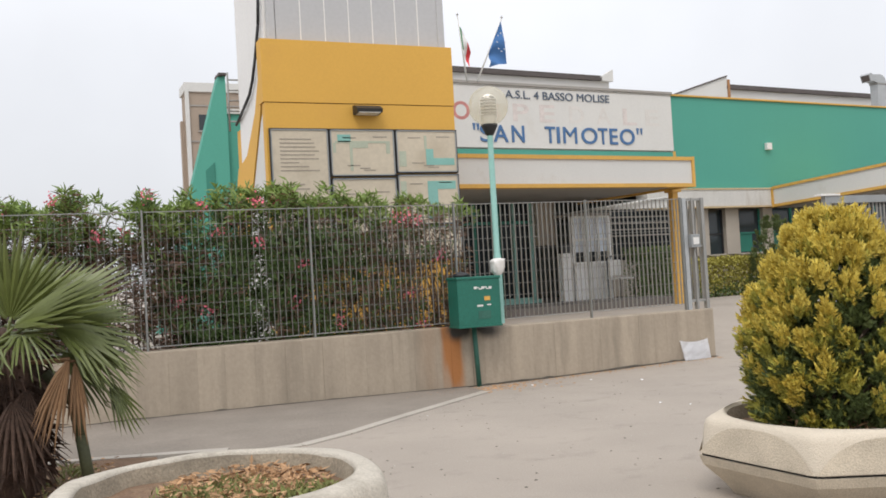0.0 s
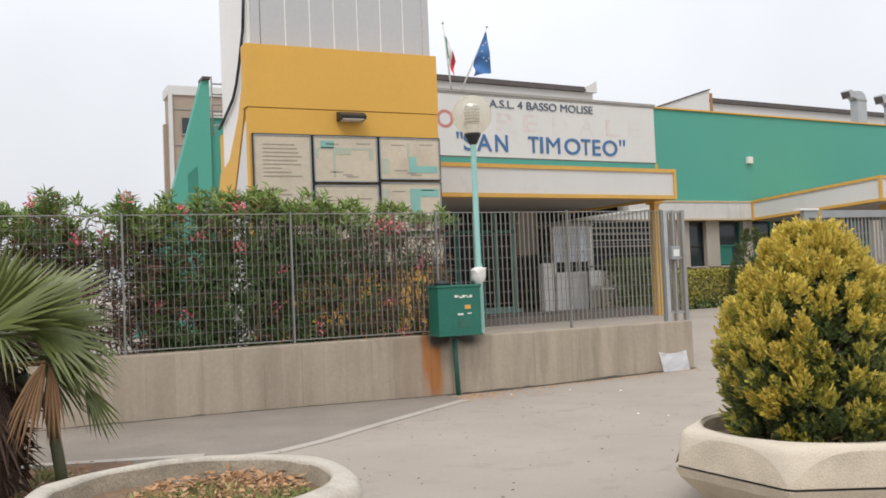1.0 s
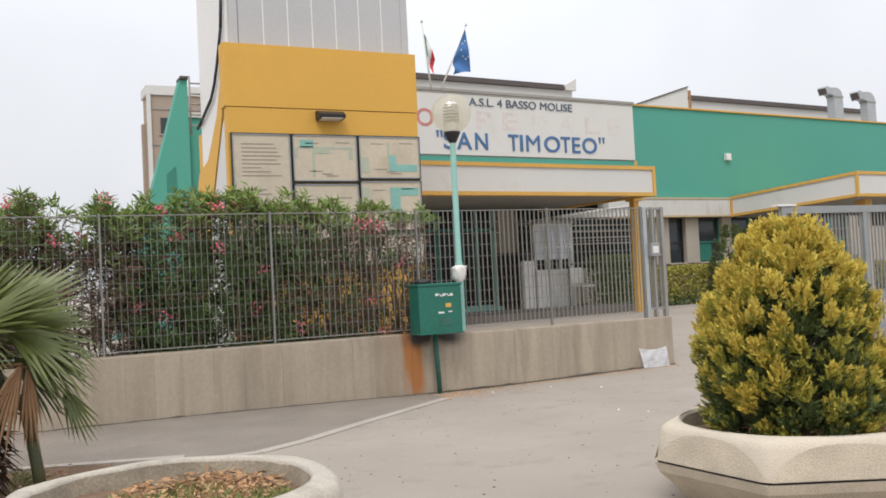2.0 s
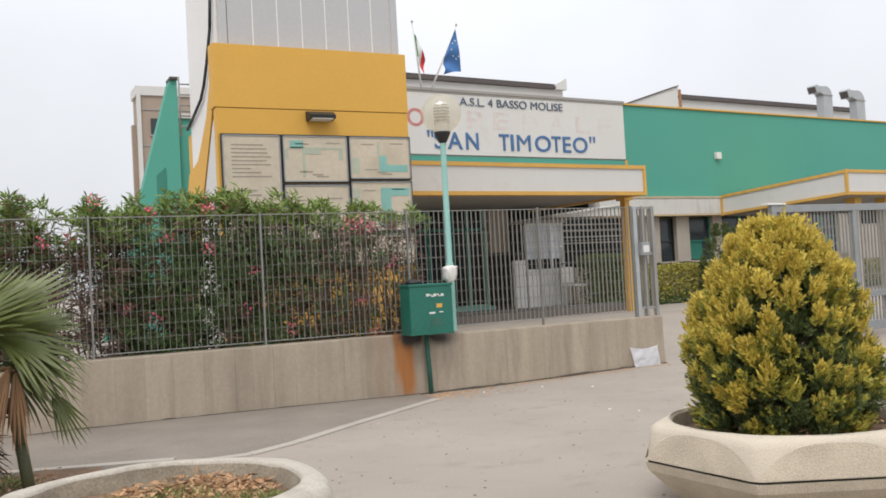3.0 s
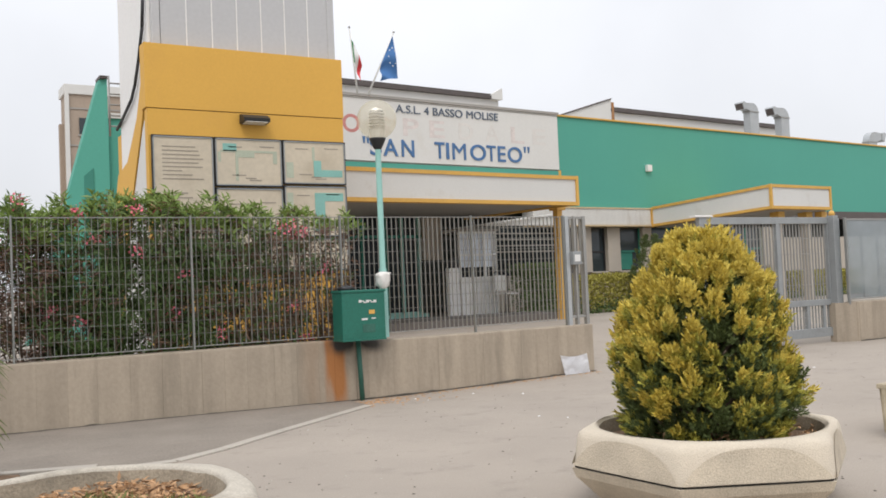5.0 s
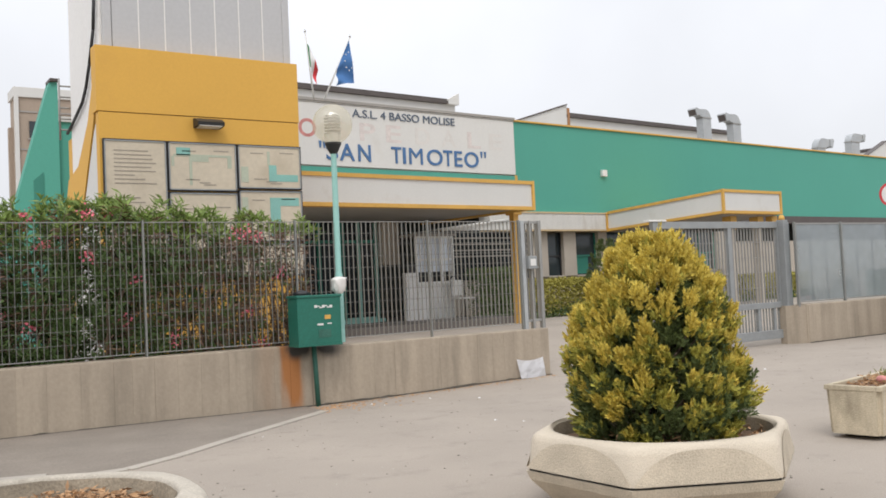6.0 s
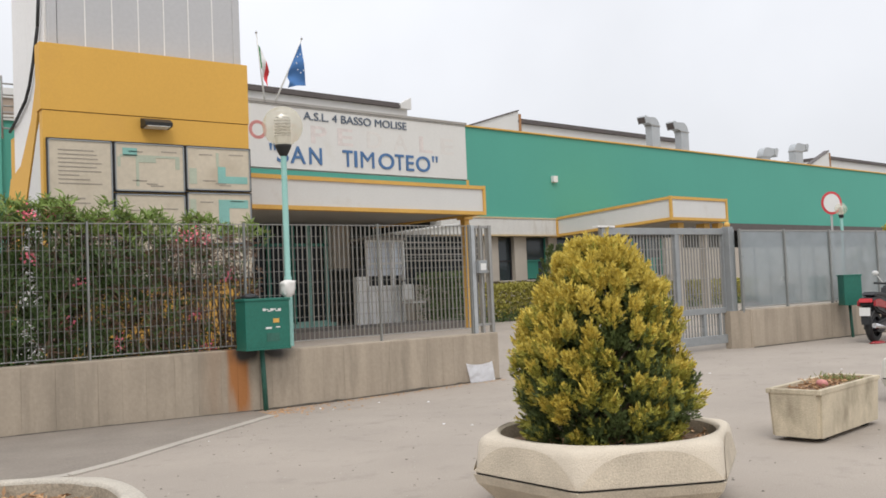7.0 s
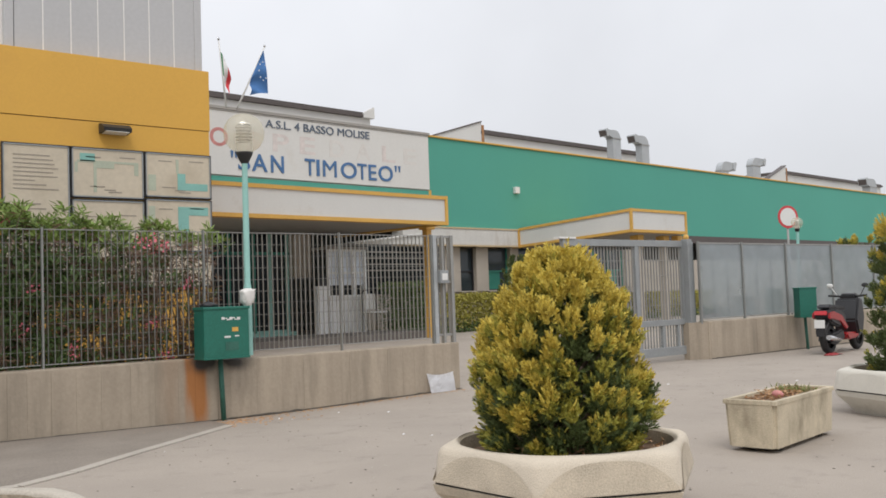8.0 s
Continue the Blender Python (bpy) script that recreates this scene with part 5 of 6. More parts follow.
for a in ((-0.005, TL + 0.005, -0.005, 0.035), (-0.005, TL + 0.005, TW - 0.035, TW + 0.005), (-0.005, 0.035, 0.035, TW - 0.035), (TL - 0.035, TL + 0.005, 0.035, TW - 0.035)):
    b = bmesh.new()
    box(b, a[0], a[1], a[2], a[3], TH - 0.036, TH, 0.006)
    part("rim", b, "trough", tr)
b = bmesh.new()
box(b, 0.03, TL - 0.03, 0.03, TW - 0.03, 0.2, TH - 0.03)
part("soil", b, "soil", tr)
for x in (0.16, TL - 0.22):
    b = bmesh.new()
    box(b, x, x + 0.09, 0.06, TW - 0.06, 0.0, 0.04)
    part("foot", b, "seam", tr)
litter(0.55, -5.52, 0.355, 0.2, 160, "dead plant litter in the trough")
for k in range(3):
    litter(0.25 + 0.33 * k, -5.58 + 0.05 * k, 0.355, 0.14, 90, "dead plant litter in the trough")
weeds(0.85, -5.48, 0.355, 0.16, 220, 0.09, "small weeds in the trough")
b = bmesh.new()
bmesh.ops.create_icosphere(b, subdivisions=2, radius=0.045)
for v in b.verts:
    v.co *= 1 + 0.25 * noise.noise(v.co * 20)
    v.co.z *= 0.7
tagged(part("rubbish", b, "letter_red", smooth=True, at=pose(0.38, -5.62, 0.39)), "crumpled pinkish red rubbish in the trough", "rubbish")

# ---- shrubs ----
def thuja_bush(name, m, height, radius, n_sprig, label, gold_bias, seed):
    """Upright conifer-like shrub: limbs, then fans of small sprays on a lumpy egg-shaped outline, golden on the young tips."""
    global rng
    rng = np.random.default_rng(seed)
    s = thing(name, m, label, "bush")
    b = bmesh.new()
    rod(b, (0, 0, -0.05), (0.01, 0, height * 0.35), 0.04, 0.025, 8)
    for k in range(26):
        a, e = rng.uniform(0, 2 * math.pi), rng.uniform(0.3, 1.3)
        q = Vector((math.cos(a) * math.cos(e), math.sin(a) * math.cos(e), math.sin(e)))
        z0 = rng.uniform(0.03, 0.3) * height
        rod(b, (0, 0, z0), Vector((0, 0, z0)) + q * min(radius * 0.75 / max(0.2, math.cos(e)), height * 0.55), 0.016, 0.004, 6)
    tagged(part("branchwork", b, "bark", s), kind="stuff")
    def outline(t, az):
        base = radius * float(np.interp(t, (0, 0.1, 0.3, 0.55, 0.75, 0.9, 1.0), (0.84, 0.95, 1.0, 0.94, 0.77, 0.5, 0.18)))
        return base * (1 + 0.2 * noise.noise((math.cos(az) * 1.9, math.sin(az) * 1.9, t * 3.4 + seed)))

    # rounded upright tufts over the outline, each golden towards its tip and green inside; a loose dark filling between
    sets = {"gold": [], "gold_mid": [], "thuja": []}
    grow = (radius / 0.46) ** 0.6
    for _ in range(int(n_sprig / 34)):
        t, az = rng.uniform(0, 1) ** 0.9, rng.uniform(0, 2 * math.pi)
        deep = rng.uniform(0.78, 1.0)
        r = outline(t, az) * deep
        cc = np.array([r * math.cos(az), r * math.sin(az), t * height * 0.95])
        axis = np.array([math.cos(az) * (0.75 - 0.5 * t), math.sin(az) * (0.75 - 0.5 * t), 0.75 + 0.4 * t]) + rng.normal(size=3) * 0.2
        axis /= np.linalg.norm(axis)
        size = rng.uniform(0.026, 0.058) * grow
        tone = 0.24 + 0.8 * t + rng.normal() * 0.22 + (deep - 0.92) * 1.3 + gold_bias
        for _ in range(34):
            q = rng.normal(size=3)
            q *= rng.uniform(0.35, 1.0) / np.linalg.norm(q)
            lift = q @ axis
            c = cc + size * (q + axis * 0.75 * lift)
            if c[2] < -0.01:
                continue
            g = tone + 0.34 * lift + rng.normal() * 0.08
            sets["gold" if g > 0.78 else "gold_mid" if g > 0.5 else "thuja"].append((c, axis + q * 0.55 + rng.normal(size=3) * 0.15, t))
    for _ in range(int(n_sprig * 0.22)):
        t, az = rng.uniform(0, 1), rng.uniform(0, 2 * math.pi)
        r = outline(t, az) * rng.uniform(0.35, 0.88)
        sets["thuja"].append((np.array([r * math.cos(az), r * math.sin(az), t * height * 0.9]), np.array([math.cos(az), math.sin(az), 0.8]) + rng.normal(size=3) * 0.3, t))
    for key, items in sets.items():
        if not items:
            continue
        per = 14
        cs, ds, ls, ws = [], [], [], []
        for c, out, t in items:
            side = np.cross(out, rng.normal(size=3))
            side /= np.linalg.norm(side) + 1e-9
            o = out / np.linalg.norm(out)
            ln = rng.uniform(0.035, 0.062) * (radius / 0.46) ** 0.5
            for w in range(per):
                f = w / (per - 1)
                spread = (0.9 - 0.5 * f) * (1 if w % 2 else -1)
                cs.append(c + o * ln * (f * 0.75 - 0.3))
                ds.append(o + side * spread + rng.normal(size=3) * 0.15)
                ls.append(ln * rng.uniform(0.35, 0.6))
                ws.append(rng.uniform(0.006, 0.011) * (radius / 0.46) ** 0.7)
        leaf_part({"gold": "golden_foliage", "gold_mid": "lime_foliage", "thuja": "green_foliage"}[key], s, centres=np.array(cs), dirs=np.array(ds), lengths=np.array(ls), widths=np.array(ws), mat=key, droop=0.0)
    return s


thuja_bush("golden_bush", pose(-2.31, -5.95, 0.33), 1.15, 0.455, 19000, "dense golden yellow and green evergreen bush in the planter", 0.07, 11)
thuja_bush("evergreen_bush", pose(2.86, -5.70, 0.33), 1.76, 0.56, 7000, "tall green and golden evergreen bush in the whitewashed planter", -0.2, 12)
thuja_bush("round_shrub", MB @ pose(0.9, -2.2, YARD), 1.85, 0.62, 3200, "dark green rounded shrub in the yard", -1.0, 13)
thuja_bush("dark_shrub", pose(14.9, 1.5, 0.1), 1.9, 0.6, 1800, "dark green upright shrub behind the fence", -1.2, 14)
thuja_bush("light_shrub", pose(19.0, 3.2, 0.3), 2.2, 1.5, 3000, "bright green shrub crown behind the fence", -0.5, 15)

# ---- oleander hedge ----
def oleander(x, y, height, width, n, seed, dry, label):
    """Many thin crooked stems from the ground, side twigs, narrow leaves in tufts; dry: share of withered leaves."""
    global rng
    rng = np.random.default_rng(seed)
    s = thing("oleander_bush", pose(x, y, 0.1), label, "bush", group="oleander hedge")
    b = bmesh.new()
    tips = []
    for k in range(26):
        q = Vector((rng.uniform(-0.42, 0.42) * width, rng.uniform(-0.2, 0.2), 0))
        h = height * rng.uniform(0.7, 0.98)
        lean = Vector((rng.normal() * 0.07 * width, rng.normal() * 0.03, 0))
        r = rng.uniform(0.008, 0.015)
        for w in range(6):
            e = q + lean + Vector((rng.normal() * 0.045, rng.normal() * 0.03, h / 6))
            e.y = min(max(e.y, -0.3), 0.35)
            rod(b, q, e, r, r * 0.82, 6, caps=False)
            if w > 0:
                tips.append((q.copy(), e.copy()))
            for _ in range(2 if w else 1):
                st = q.lerp(e, rng.uniform(0, 1))
                en = st + Vector((rng.normal() * 0.12, rng.normal() * 0.07, rng.uniform(0.1, 0.32)))
                if en.z < height and -0.34 < en.y:
                    rod(b, st, en, 0.0045, 0.002, 4, caps=False)
                    tips.append((st, en))
            q, r = e, r * 0.82
    tagged(part("branchwork", b, "bark", s), kind="stuff")
    groups = {"leaf": ([], [], [], []), "leaf_top": ([], [], [], []), "leaf_brown": ([], [], [], []), "leaf_pale": ([], [], [], [])}

    def add(key, c, d, ln, wd):
        for arr, val in zip(groups[key], (c, d, ln, wd)):
            arr.append(val)
    for _ in range(n // 9):
        st, en = tips[rng.integers(0, len(tips))]
        c0 = np.array(st.lerp(en, rng.uniform(0.4, 1)))
        hi = c0[2] / height
        patch = noise.noise((c0[0] * 3 + x * 2, c0[1] * 2, c0[2] * 2.0))
        if hi < 0.88 and noise.noise((c0[0] * 4.5 + x * 3, c0[1] * 3, c0[2] * 3.2 + 9)) < -0.3:
            continue
        gone = rng.uniform() < dry * (1.25 if hi < 0.9 else 0.55) + 0.75 * max(0, -patch - 0.14)
        key = ("leaf_pale" if rng.uniform() < 0.4 else "leaf_brown") if gone else "leaf_top" if hi + 0.3 * patch > 0.86 else "leaf"
        for _ in range(9):
            c = c0 + rng.normal(size=3) * [0.035, 0.03, 0.035]
            if c[2] > height or c[1] < -0.38:
                continue
            d = rng.normal(size=3) * [0.7, 0.6, 0.35] + [0, 0, 0.75 if not gone else 0.1]
            add(key, c, d, rng.uniform(0.09, 0.16), rng.uniform(0.016, 0.027) * (0.75 if gone else 1))
    for st, en in sorted(tips, key=lambda e: -e[1].z)[:(46 if n > 3000 else 16)]:
        for _ in range(18):
            d = rng.normal(size=3) * [0.75, 0.75, 0.35] + [0, 0, 0.7]
            add("leaf_top", np.array(en) + rng.normal(size=3) * 0.025 - [0, 0, 0.03], d, rng.uniform(0.09, 0.15), rng.uniform(0.018, 0.028))
    for key, (c, d, ls, ws) in groups.items():
        if c:
            leaf_part({"leaf": "leaves", "leaf_top": "young_leaves", "leaf_brown": "dry_leaves", "leaf_pale": "withered_leaves"}[key], s, centres=np.array(c), dirs=np.array(d), lengths=np.array(ls), widths=np.array(ws), mat=key)
    high = sorted(tips, key=lambda e: -e[1].z)
    for w in range(5):
        st, en = high[rng.integers(0, max(3, len(high) // 6))] if w < 2 else tips[rng.integers(0, len(tips))]
        c = np.array(en) + [0, -0.12, 0.05]
        leaf_part("blossom", s, centres=c + rng.normal(size=(24, 3)) * 0.036, dirs=rng.normal(size=(24, 3)) + [0, 0, 0.3], lengths=np.full(24, 0.034), widths=np.full(24, 0.028), mat="flower")["kind"] = "stuff"
    return s


# x, height, width, leaves, share of withered leaves
HEDGE = ((-8.3, 2.1, 1.1, 6000, 0.2), (-7.3, 2.12, 1.1, 7000, 0.3), (-6.4, 2.16, 1.0, 8500, 0.4), (-5.65, 2.12, 0.85, 7000, 0.5), (-5.0, 2.02, 0.75, 3200, 0.72), (-4.45, 2.2, 0.95, 12500, 0.08), (-3.82, 2.22, 0.95, 11500, 0.1), (-3.0, 2.12, 0.8, 6000, 0.22), (-2.4, 2.08, 0.75, 3000, 0.4), (-1.75, 1.98, 0.6, 1900, 0.65))
for k, (x, h, w, n, dry) in enumerate(HEDGE):
    oleander(x, 0.44, h, w, n, 40 + k, dry, "green oleander bush with pink flowers behind the fence" if dry < 0.5 else "sparse oleander with bare stems and withered leaves behind the fence")

# ---- clipped hedges in the yard ----
def clipped(u0, u1, v0, v1, z0, z1, n, seed, young=True):
    global rng
    rng = np.random.default_rng(seed)
    s = thing("clipped_hedge", MB, "clipped yellow-green box hedge in front of the windows" if young else "dark green leafy hedge beside the booth", "hedge")
    b = bmesh.new()
    for k in range(int((u1 - u0) * 5)):
        x = rng.uniform(u0 + 0.1, u1 - 0.1)
        y = rng.uniform(v0 + 0.1, v1 - 0.1)
        rod(b, (x, y, z0 - 0.1), (x + rng.normal() * 0.08, y, z1 - 0.12), 0.014, 0.006, 5)
    tagged(part("branchwork", b, "bark", s), kind="stuff")
    p = rng.uniform(0, 1, (n, 3))
    side = rng.integers(0, 4, n)
    p[side == 0, 1] = rng.uniform(0, 0.12, (side == 0).sum())
    p[side == 1, 2] = rng.uniform(0.86, 1, (side == 1).sum())
    c = np.stack([u0 + (u1 - u0) * p[:, 0], v0 + (v1 - v0) * p[:, 1], z0 + (z1 - z0) * p[:, 2]], axis=1) + rng.normal(size=(n, 3)) * 0.025
    up = p[:, 2] + rng.normal(size=n) * 0.15 > (0.22 if young else 1.2)
    for nm, mk, mt in (("young_leaves", up, "box_leaf"), ("leaves", ~up, "leaf")):
        k = mk.sum()
        leaf_part(nm, s, centres=c[mk], dirs=rng.normal(size=(k, 3)) + [0, -0.3, 0.5], lengths=rng.uniform(0.05, 0.09, k), widths=rng.uniform(0.025, 0.045, k), mat=mt)
    return s


clipped(-1.5, 3.0, -1.7, -0.9, YARD, 1.24, 18000, 60)
clipped(-2.75, -1.55, -1.7, -1.15, YARD, 1.55, 7000, 62, False)
clipped(5.8, 11.0, -1.7, -0.9, YARD, 1.1, 14000, 61)

# ---- fan palm ----
def frond(palm, hub0, hub, spread_deg, size, mat, seed, up, droop, leaflets, aim):
    """One fan leaf: a petiole from the crown to the hub and narrow leaflets spreading from it."""
    r = np.random.default_rng(seed)
    hub0, hub = Vector(hub0), Vector(hub)
    d = Vector(aim).normalized()
    nrm = (Vector(up) - d * Vector(up).dot(d)).normalized()
    side = d.cross(nrm)
    pb = bmesh.new()
    rod(pb, hub0, hub, 0.014, 0.008, 6)
    ob = part("petiole", pb, mat, palm)
    verts, faces = [], []
    for k in range(leaflets):
        f = k / (leaflets - 1) * 2 - 1
        a = math.radians(spread_deg) * f
        q = d * math.cos(a) + side * math.sin(a)
        ln = size * (1 - 0.25 * abs(f) ** 2) * r.uniform(0.9, 1.05)
        wv = q.cross(nrm).normalized()
        pts = []
        for s in (0.05, 0.35, 0.6, 0.82, 1.0):
            c = hub + q * ln * s + nrm * (0.035 * (1 if k % 2 else -1)) * s + Vector((0, 0, -1)) * droop * ln * s ** 2.4 * r.uniform(0.6, 1.3)
            w = size * 0.068 * (0.4 if s < 0.1 else 1 if s < 0.5 else 0.8 if s < 0.7 else 0.45 if s < 0.9 else 0.04)
            pts.append((c, w))
        i0 = len(verts)
        for c, w in pts:
            verts += [(c - wv * w / 2)[:], (c + nrm * w * 0.45)[:], (c + wv * w / 2)[:]]
        for j in range(4):
            for e in (0, 1):
                faces.append((i0 + 3 * j + e, i0 + 3 * j + e + 1, i0 + 3 * j + 4 + e, i0 + 3 * j + 3 + e))
    me = bpy.data.meshes.new("leaf_fan")
    me.from_pydata(verts, [], faces)
    me.materials.append(M[mat])
    fan = new("leaf_fan", me)
    fan.parent = palm
    return fan


PX, PY = -6.34, -3.3
palm = thing("fan_palm", pose(0, 0, 0), "green fan palm with brown dead leaves in the soil bed", "palm")
b = bmesh.new()
lathe(b, [(0.0, 0.02), (0.2, 0.02), (0.22, 0.3), (0.25, 0.6), (0.2, 0.85), (0.1, 1.05), (0.0, 1.08)], 16, (PX, PY))
for v in b.verts:
    v.co += Vector((v.co.x - PX, v.co.y - PY, 0)) * 0.35 * noise.noise(v.co * 9)
part("trunk", b, "palm_fibre", palm, "shaggy brown fibrous trunk")
n = 900
fa, fz = rng.uniform(0, 2 * math.pi, n), rng.uniform(0.15, 1.0, n)
fibre_c = np.stack([PX + 0.2 * np.cos(fa), PY + 0.2 * np.sin(fa), fz], axis=1)
fibre_d = np.stack([np.cos(fa) * 0.6, np.sin(fa) * 0.6, rng.uniform(-0.9, 0.5, n)], axis=1)
leaf_part("trunk_fibre", palm, "ragged brown leaf bases", centres=fibre_c, dirs=fibre_d, lengths=rng.uniform(0.08, 0.2, n), widths=rng.uniform(0.012, 0.03, n), mat="palm_fibre", droop=0.3)
C = Vector((PX, PY, 0.95))
# hub, direction of the blade, length, half spread, facing, droop, number of leaflets
fronds = [
    ((-6.18, -3.52, 1.10), (0.72, -0.1, 0.40), 0.66, 54, (-0.3, -0.35, 0.9), 0.02, 24),
    ((-6.30, -3.58, 1.12), (0.10, -0.2, 0.75), 0.60, 60, (0.0, -0.7, 0.7), 0.05, 26),
    ((-6.56, -3.50, 1.12), (-0.45, -0.1, 0.65), 0.60, 60, (0.3, -0.6, 0.7), 0.06, 26),
    ((-6.06, -3.40, 1.07), (0.85, 0.15, 0.22), 0.52, 42, (-0.1, -0.35, 0.95), 0.10, 22),
    ((-6.02, -3.50, 1.04), (0.80, -0.05, -0.12), 0.50, 44, (0.1, -0.45, 0.9), 0.28, 24),
    ((-5.98, -3.46, 0.97), (0.70, 0.0, -0.42), 0.46, 34, (0.4, -0.6, 0.6), 0.32, 20),
    ((-5.76, -3.48, 0.70), (0.36, 0.0, -0.72), 0.36, 26, (0.6, -0.7, 0.2), 0.12, 16),
    ((-6.06, -3.58, 1.06), (0.72, -0.25, -0.25), 0.52, 40, (0.1, -0.5, 0.8), 0.3, 24),
    ((-6.28, -3.62, 1.08), (0.6, -0.2, 0.42), 0.6, 52, (-0.2, -0.4, 0.9), 0.03, 24),
    ((-6.02, -3.30, 0.9), (0.6, 0.1, -0.55), 0.45, 36, (0.3, -0.6, 0.6), 0.3, 20),
    ((-6.24, -3.66, 1.03), (0.15, -0.6, -0.05), 0.30, 70, (0.0, -0.2, 1.0), 0.75, 18),
    ((-6.45, -3.64, 0.98), (-0.3, -0.6, 0.1), 0.45, 60, (-0.1, -0.3, 0.9), 0.5, 20),
    ((-6.64, -3.36, 1.02), (-0.8, -0.1, 0.15), 0.55, 52, (0, -0.5, 0.9), 0.2, 24),
    ((-6.66, -3.30, 0.90), (-0.8, -0.1, -0.3), 0.5, 44, (0, -0.4, 0.9), 0.3, 22),
    ((-6.30, -3.05, 1.15), (0.15, 0.5, 0.6), 0.58, 60, (0, -0.3, 0.9), 0.1, 24),
    ((-6.10, -3.10, 1.08), (0.6, 0.45, 0.4), 0.52, 52, (0.1, -0.2, 0.9), 0.12, 24),
    ((-6.58, -3.08, 1.08), (-0.5, 0.5, 0.4), 0.55, 56, (0, -0.2, 0.9), 0.15, 24),
]
for k, (hub, d, size, spread, up, dr, n) in enumerate(fronds):
    stalk = C.lerp(Vector(hub), 0.25)
    frond(palm, Vector(hub) - (Vector(d).normalized() * 0.6 + (Vector(hub) - stalk).normalized() * 0.4).normalized() * (Vector(hub) - stalk).length, hub, spread, size, "palm", 70 + k, up, dr, n, d)
dead = [
    ((-5.99, -3.74, 0.88), (-0.35, -0.1, -0.75), 0.42, 17, "palm_dry", 14),
    ((-5.96, -3.70, 0.86), (0.02, 0.0, -0.8), 0.38, 13, "palm_dry", 10),
    ((-6.22, -3.55, 0.72), (-0.1, -0.3, -0.7), 0.42, 30, "palm_fibre", 16),
    ((-6.42, -3.58, 0.75), (-0.3, -0.4, -0.6), 0.45, 26, "palm_dry", 14),
    ((-6.30, -3.62, 0.66), (0.1, -0.3, -0.6), 0.4, 40, "palm_fibre", 18),
    ((-6.55, -3.40, 0.70), (-0.5, -0.1, -0.6), 0.45, 30, "palm_fibre", 16),
]
for k, (hub, d, size, spread, mt, n) in enumerate(dead):
    frond(palm, C - Vector((0, 0, 0.1)), hub, spread, size, mt, 90 + k, (0.3, -0.8, 0.4), 0.3, n, d)
b = bmesh.new()
pipe(b, [(-6.12, -3.42, 0.78), (-5.97, -3.5, 0.6), (-5.94, -3.52, 0.4), (-5.9, -3.54, 0.1)], 0.035, 8)
part("hanging_stalk", b, "palm_stalk", palm, "thick dark leaf stalk hanging to the ground")

# ---- scooter ----
sc = thing("motor_scooter", pose(9.12, -1.22, 0, 0, 0, 7.5), "parked red and black motor scooter on its stand by the wall", "scooter")
def wheel(x):
    b = bmesh.new()
    seg = 24
    prof = [(0.17, -0.05), (0.235, -0.055), (0.26, -0.03), (0.265, 0.0), (0.26, 0.03), (0.235, 0.055), (0.17, 0.05)]
    rings = [[b.verts.new((x + r * math.cos(2 * math.pi * k / seg), y, 0.265 + r * math.sin(2 * math.pi * k / seg))) for k in range(seg)] for r, y in prof]
    for a, c in zip(rings, rings[1:]):
        for k in range(seg):
            b.faces.new((a[k], a[(k + 1) % seg], c[(k + 1) % seg], c[k])).smooth = True
    w = part("wheel", b, "rubber", sc)
    b = bmesh.new()
    rod(b, (x, -0.045, 0.265), (x, 0.045, 0.265), 0.06, seg=12)
    for k in range(5):
        a = 2 * math.pi * k / 5
        rod(b, (x, 0, 0.265), (x + 0.18 * math.cos(a), 0, 0.265 + 0.18 * math.sin(a)), 0.018, seg=6)
    part("rim", b, "scooter_black", w)
wheel(0.0)
wheel(1.3)
def sp(nm, outline, y0, y1, mat, bevel=0.03):
    b = bmesh.new()
    prism(b, outline, "y", y0, y1)
    if bevel:
        bmesh.ops.bevel(b, geom=b.edges[:], offset=bevel, segments=2, affect="EDGES", clamp_overlap=True)
    return part(nm, b, mat, sc)
sp("tail_body", [(-0.28, 0.66), (-0.25, 0.76), (0.1, 0.78), (0.5, 0.72), (0.55, 0.5), (0.2, 0.46), (-0.1, 0.54)], -0.13, 0.13, "scooter_black")
for yy in (-1, 1):
    sp("side_panel", [(-0.27, 0.62), (-0.25, 0.72), (-0.05, 0.74), (0.3, 0.66), (0.56, 0.44), (0.48, 0.4), (0.2, 0.56), (-0.05, 0.6)], yy * 0.135 - 0.02, yy * 0.135 + 0.02, "scooter_red", 0.012)
sp("seat", [(-0.18, 0.79), (-0.1, 0.86), (0.25, 0.83), (0.55, 0.8), (0.6, 0.74), (0.1, 0.77)], -0.13, 0.13, "scooter_black")
sp("floorboard", [(0.4, 0.3), (0.45, 0.36), (0.95, 0.34), (0.95, 0.24), (0.5, 0.22)], -0.18, 0.18, "scooter_red")
sp("engine_cover", [(-0.15, 0.2), (-0.1, 0.34), (0.4, 0.42), (0.45, 0.24), (0.1, 0.16)], -0.13, 0.13, "scooter_black")
sp("leg_shield", [(0.90, 0.28), (0.80, 0.55), (0.95, 0.93), (1.12, 0.95), (1.2, 0.6), (1.08, 0.28)], -0.21, 0.21, "scooter_black")
sp("front_fairing", [(1.1, 0.45), (1.06, 0.9), (1.16, 0.88), (1.26, 0.6), (1.24, 0.46)], -0.15, 0.15, "scooter_black")
sp("front_mudguard", [(1.08, 0.42), (1.12, 0.52), (1.35, 0.56), (1.52, 0.42), (1.48, 0.38), (1.32, 0.5)], -0.07, 0.07, "scooter_red", 0.015)
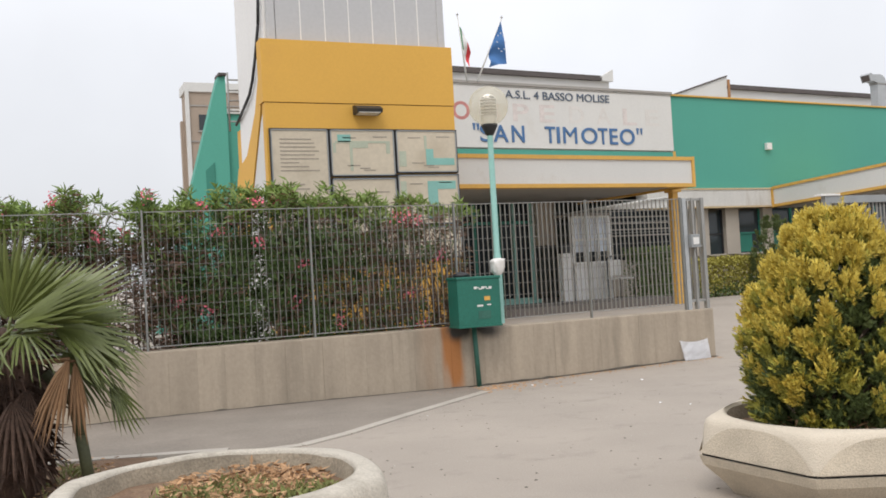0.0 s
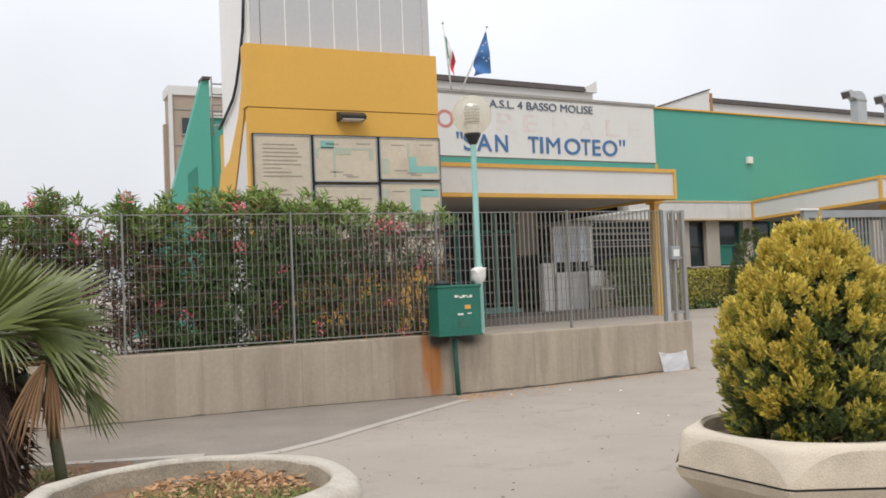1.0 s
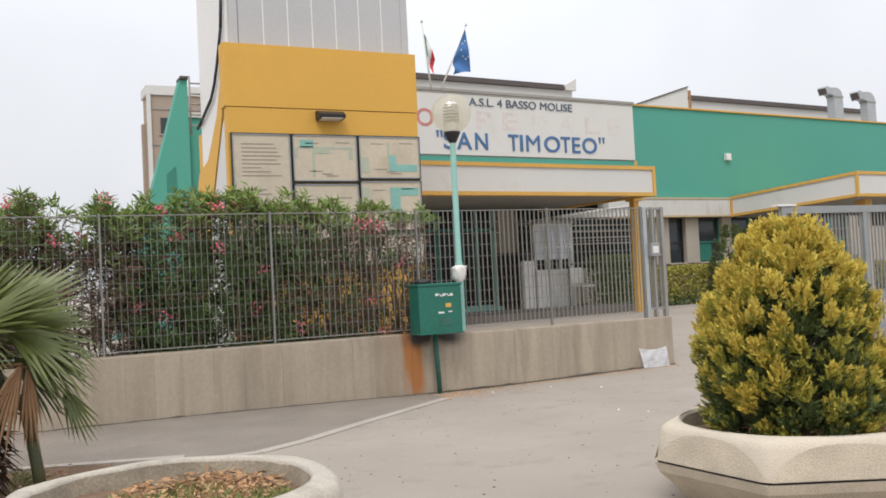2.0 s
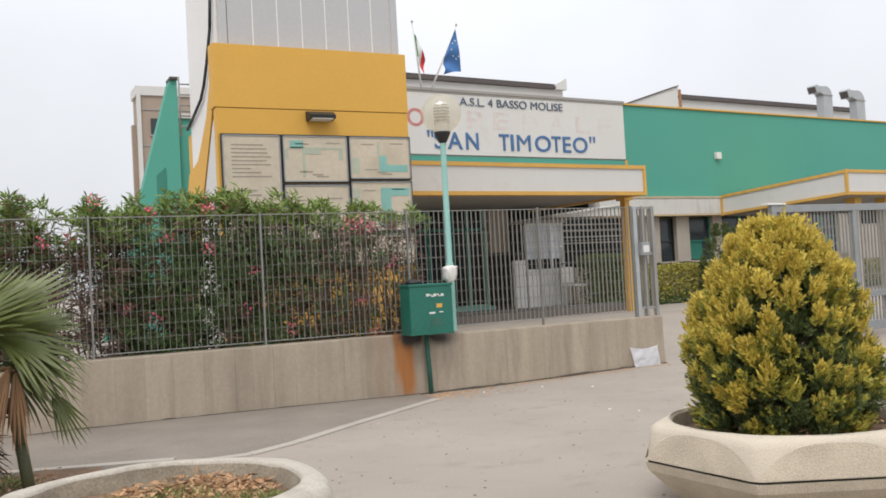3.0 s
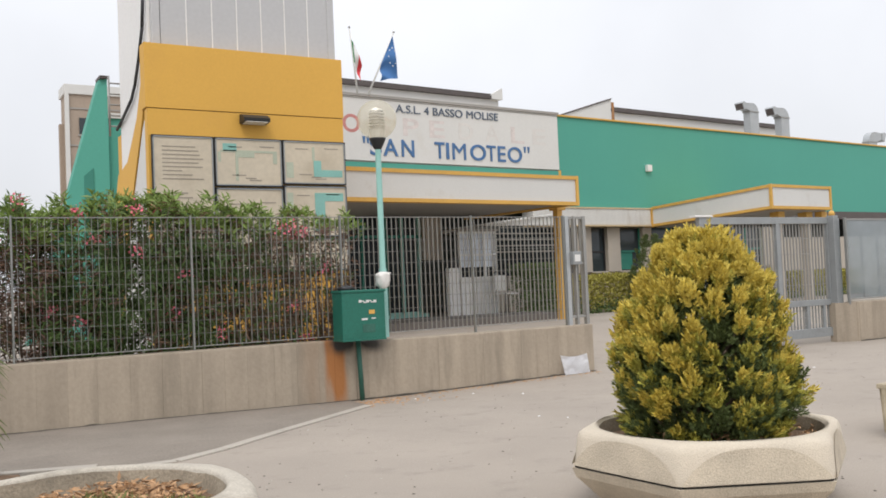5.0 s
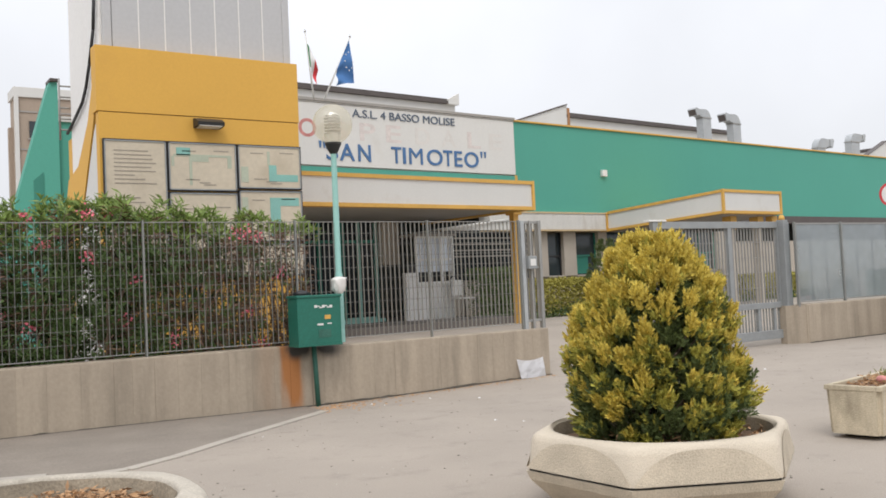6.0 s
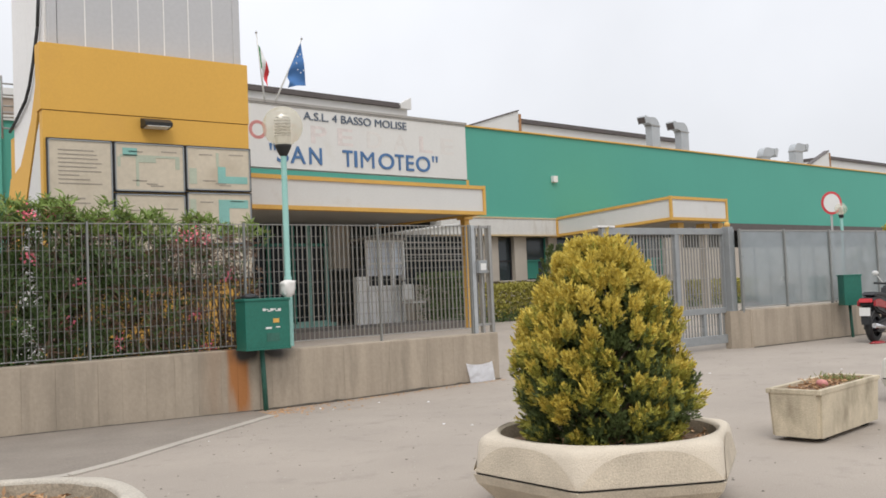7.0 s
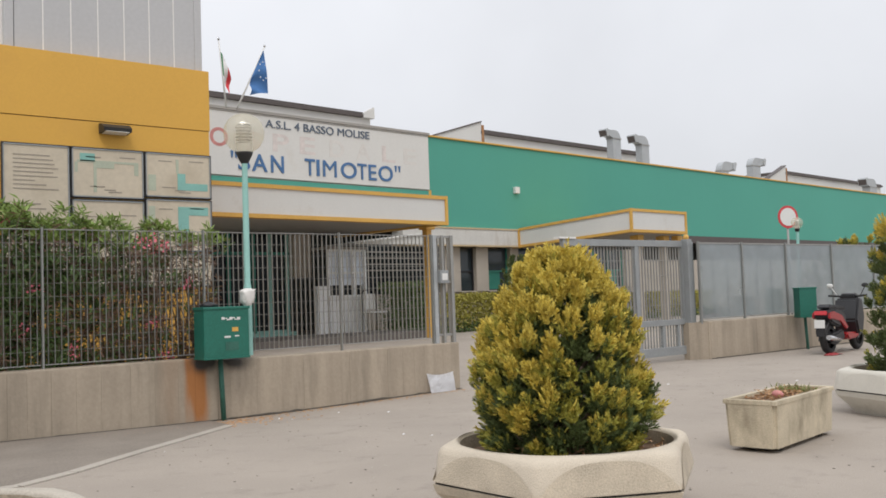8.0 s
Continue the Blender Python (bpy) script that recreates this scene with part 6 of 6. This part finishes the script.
sp("rear_mudguard", [(-0.34, 0.3), (-0.32, 0.48), (-0.1, 0.6), (0.05, 0.58), (-0.1, 0.52), (-0.27, 0.42)], -0.08, 0.08, "scooter_black", 0.015)
sp("handlebar_cover", [(1.0, 0.9), (0.98, 1.0), (1.08, 1.04), (1.16, 0.98), (1.14, 0.9)], -0.14, 0.14, "scooter_black", 0.025)
sp("number_plate", [(-0.345, 0.46), (-0.335, 0.6), (-0.33, 0.6), (-0.34, 0.46)], -0.09, 0.09, "frame_white", 0)
sp("tail_light", [(-0.3, 0.68), (-0.28, 0.75), (-0.25, 0.75), (-0.26, 0.68)], -0.11, 0.11, "red_sign", 0.01)
for yy in (-1, 1):
    b = bmesh.new()
    rod(b, (1.06, yy * 0.12, 0.97), (0.98, yy * 0.34, 0.99), 0.018, seg=8)
    part("grip", b, "rubber", sc)
    b = bmesh.new()
    rod(b, (1.06, yy * 0.2, 0.98), (1.02, yy * 0.3, 1.14), 0.007, seg=6)
    bmesh.ops.create_uvsphere(b, u_segments=12, v_segments=8, radius=0.055, matrix=pose(1.0, yy * 0.31, 1.17) @ Matrix.Diagonal((0.4, 1.1, 0.75, 1)))
    part("mirror", b, "frame_white" if yy > 0 else "scooter_black", sc)
b = bmesh.new()
rod(b, (0.45, 0.1, 0.25), (0.4, 0.24, 0.0), 0.012, seg=6)
part("stand", b, "chrome", sc)
b = bmesh.new()
rod(b, (-0.3, -0.13, 0.3), (0.2, -0.14, 0.24), 0.045, 0.03, 10)
part("exhaust", b, "chrome", sc)

# wheel clamp / red cloth by the rear wheel
b = bmesh.new()
bmesh.ops.create_icosphere(b, subdivisions=2, radius=1.0)
for v in b.verts:
    n = noise.noise(v.co * 2)
    v.co = Vector((v.co.x * 0.2 * (1 + n), v.co.y * 0.09 * (1 + n), 0.015 + max(-0.4, v.co.z) * 0.03))
tagged(part("red_rag", b, "scooter_red", smooth=True, at=pose(8.9, -1.4, 0)), "small red rag on the ground by the scooter wheel", "rag")

# ---- no-entry sign ----
ns = thing("road_sign", pose(17.0, 4.1, YARD, 0, 0, -24), "round white road sign with red border on a grey pole", "sign")
b = bmesh.new()
rod(b, (0, 0.04, 0), (0, 0.04, 2.95), 0.03, seg=10)
part("pole", b, "galv", ns)
b = bmesh.new()
rod(b, (0, 0, 2.7), (0, 0.012, 2.7), 0.31, seg=40)
part("border", b, "red_sign", ns)
b = bmesh.new()
rod(b, (0, -0.006, 2.7), (0, 0.0, 2.7), 0.245, seg=40)
part("face", b, "frame_white", ns)
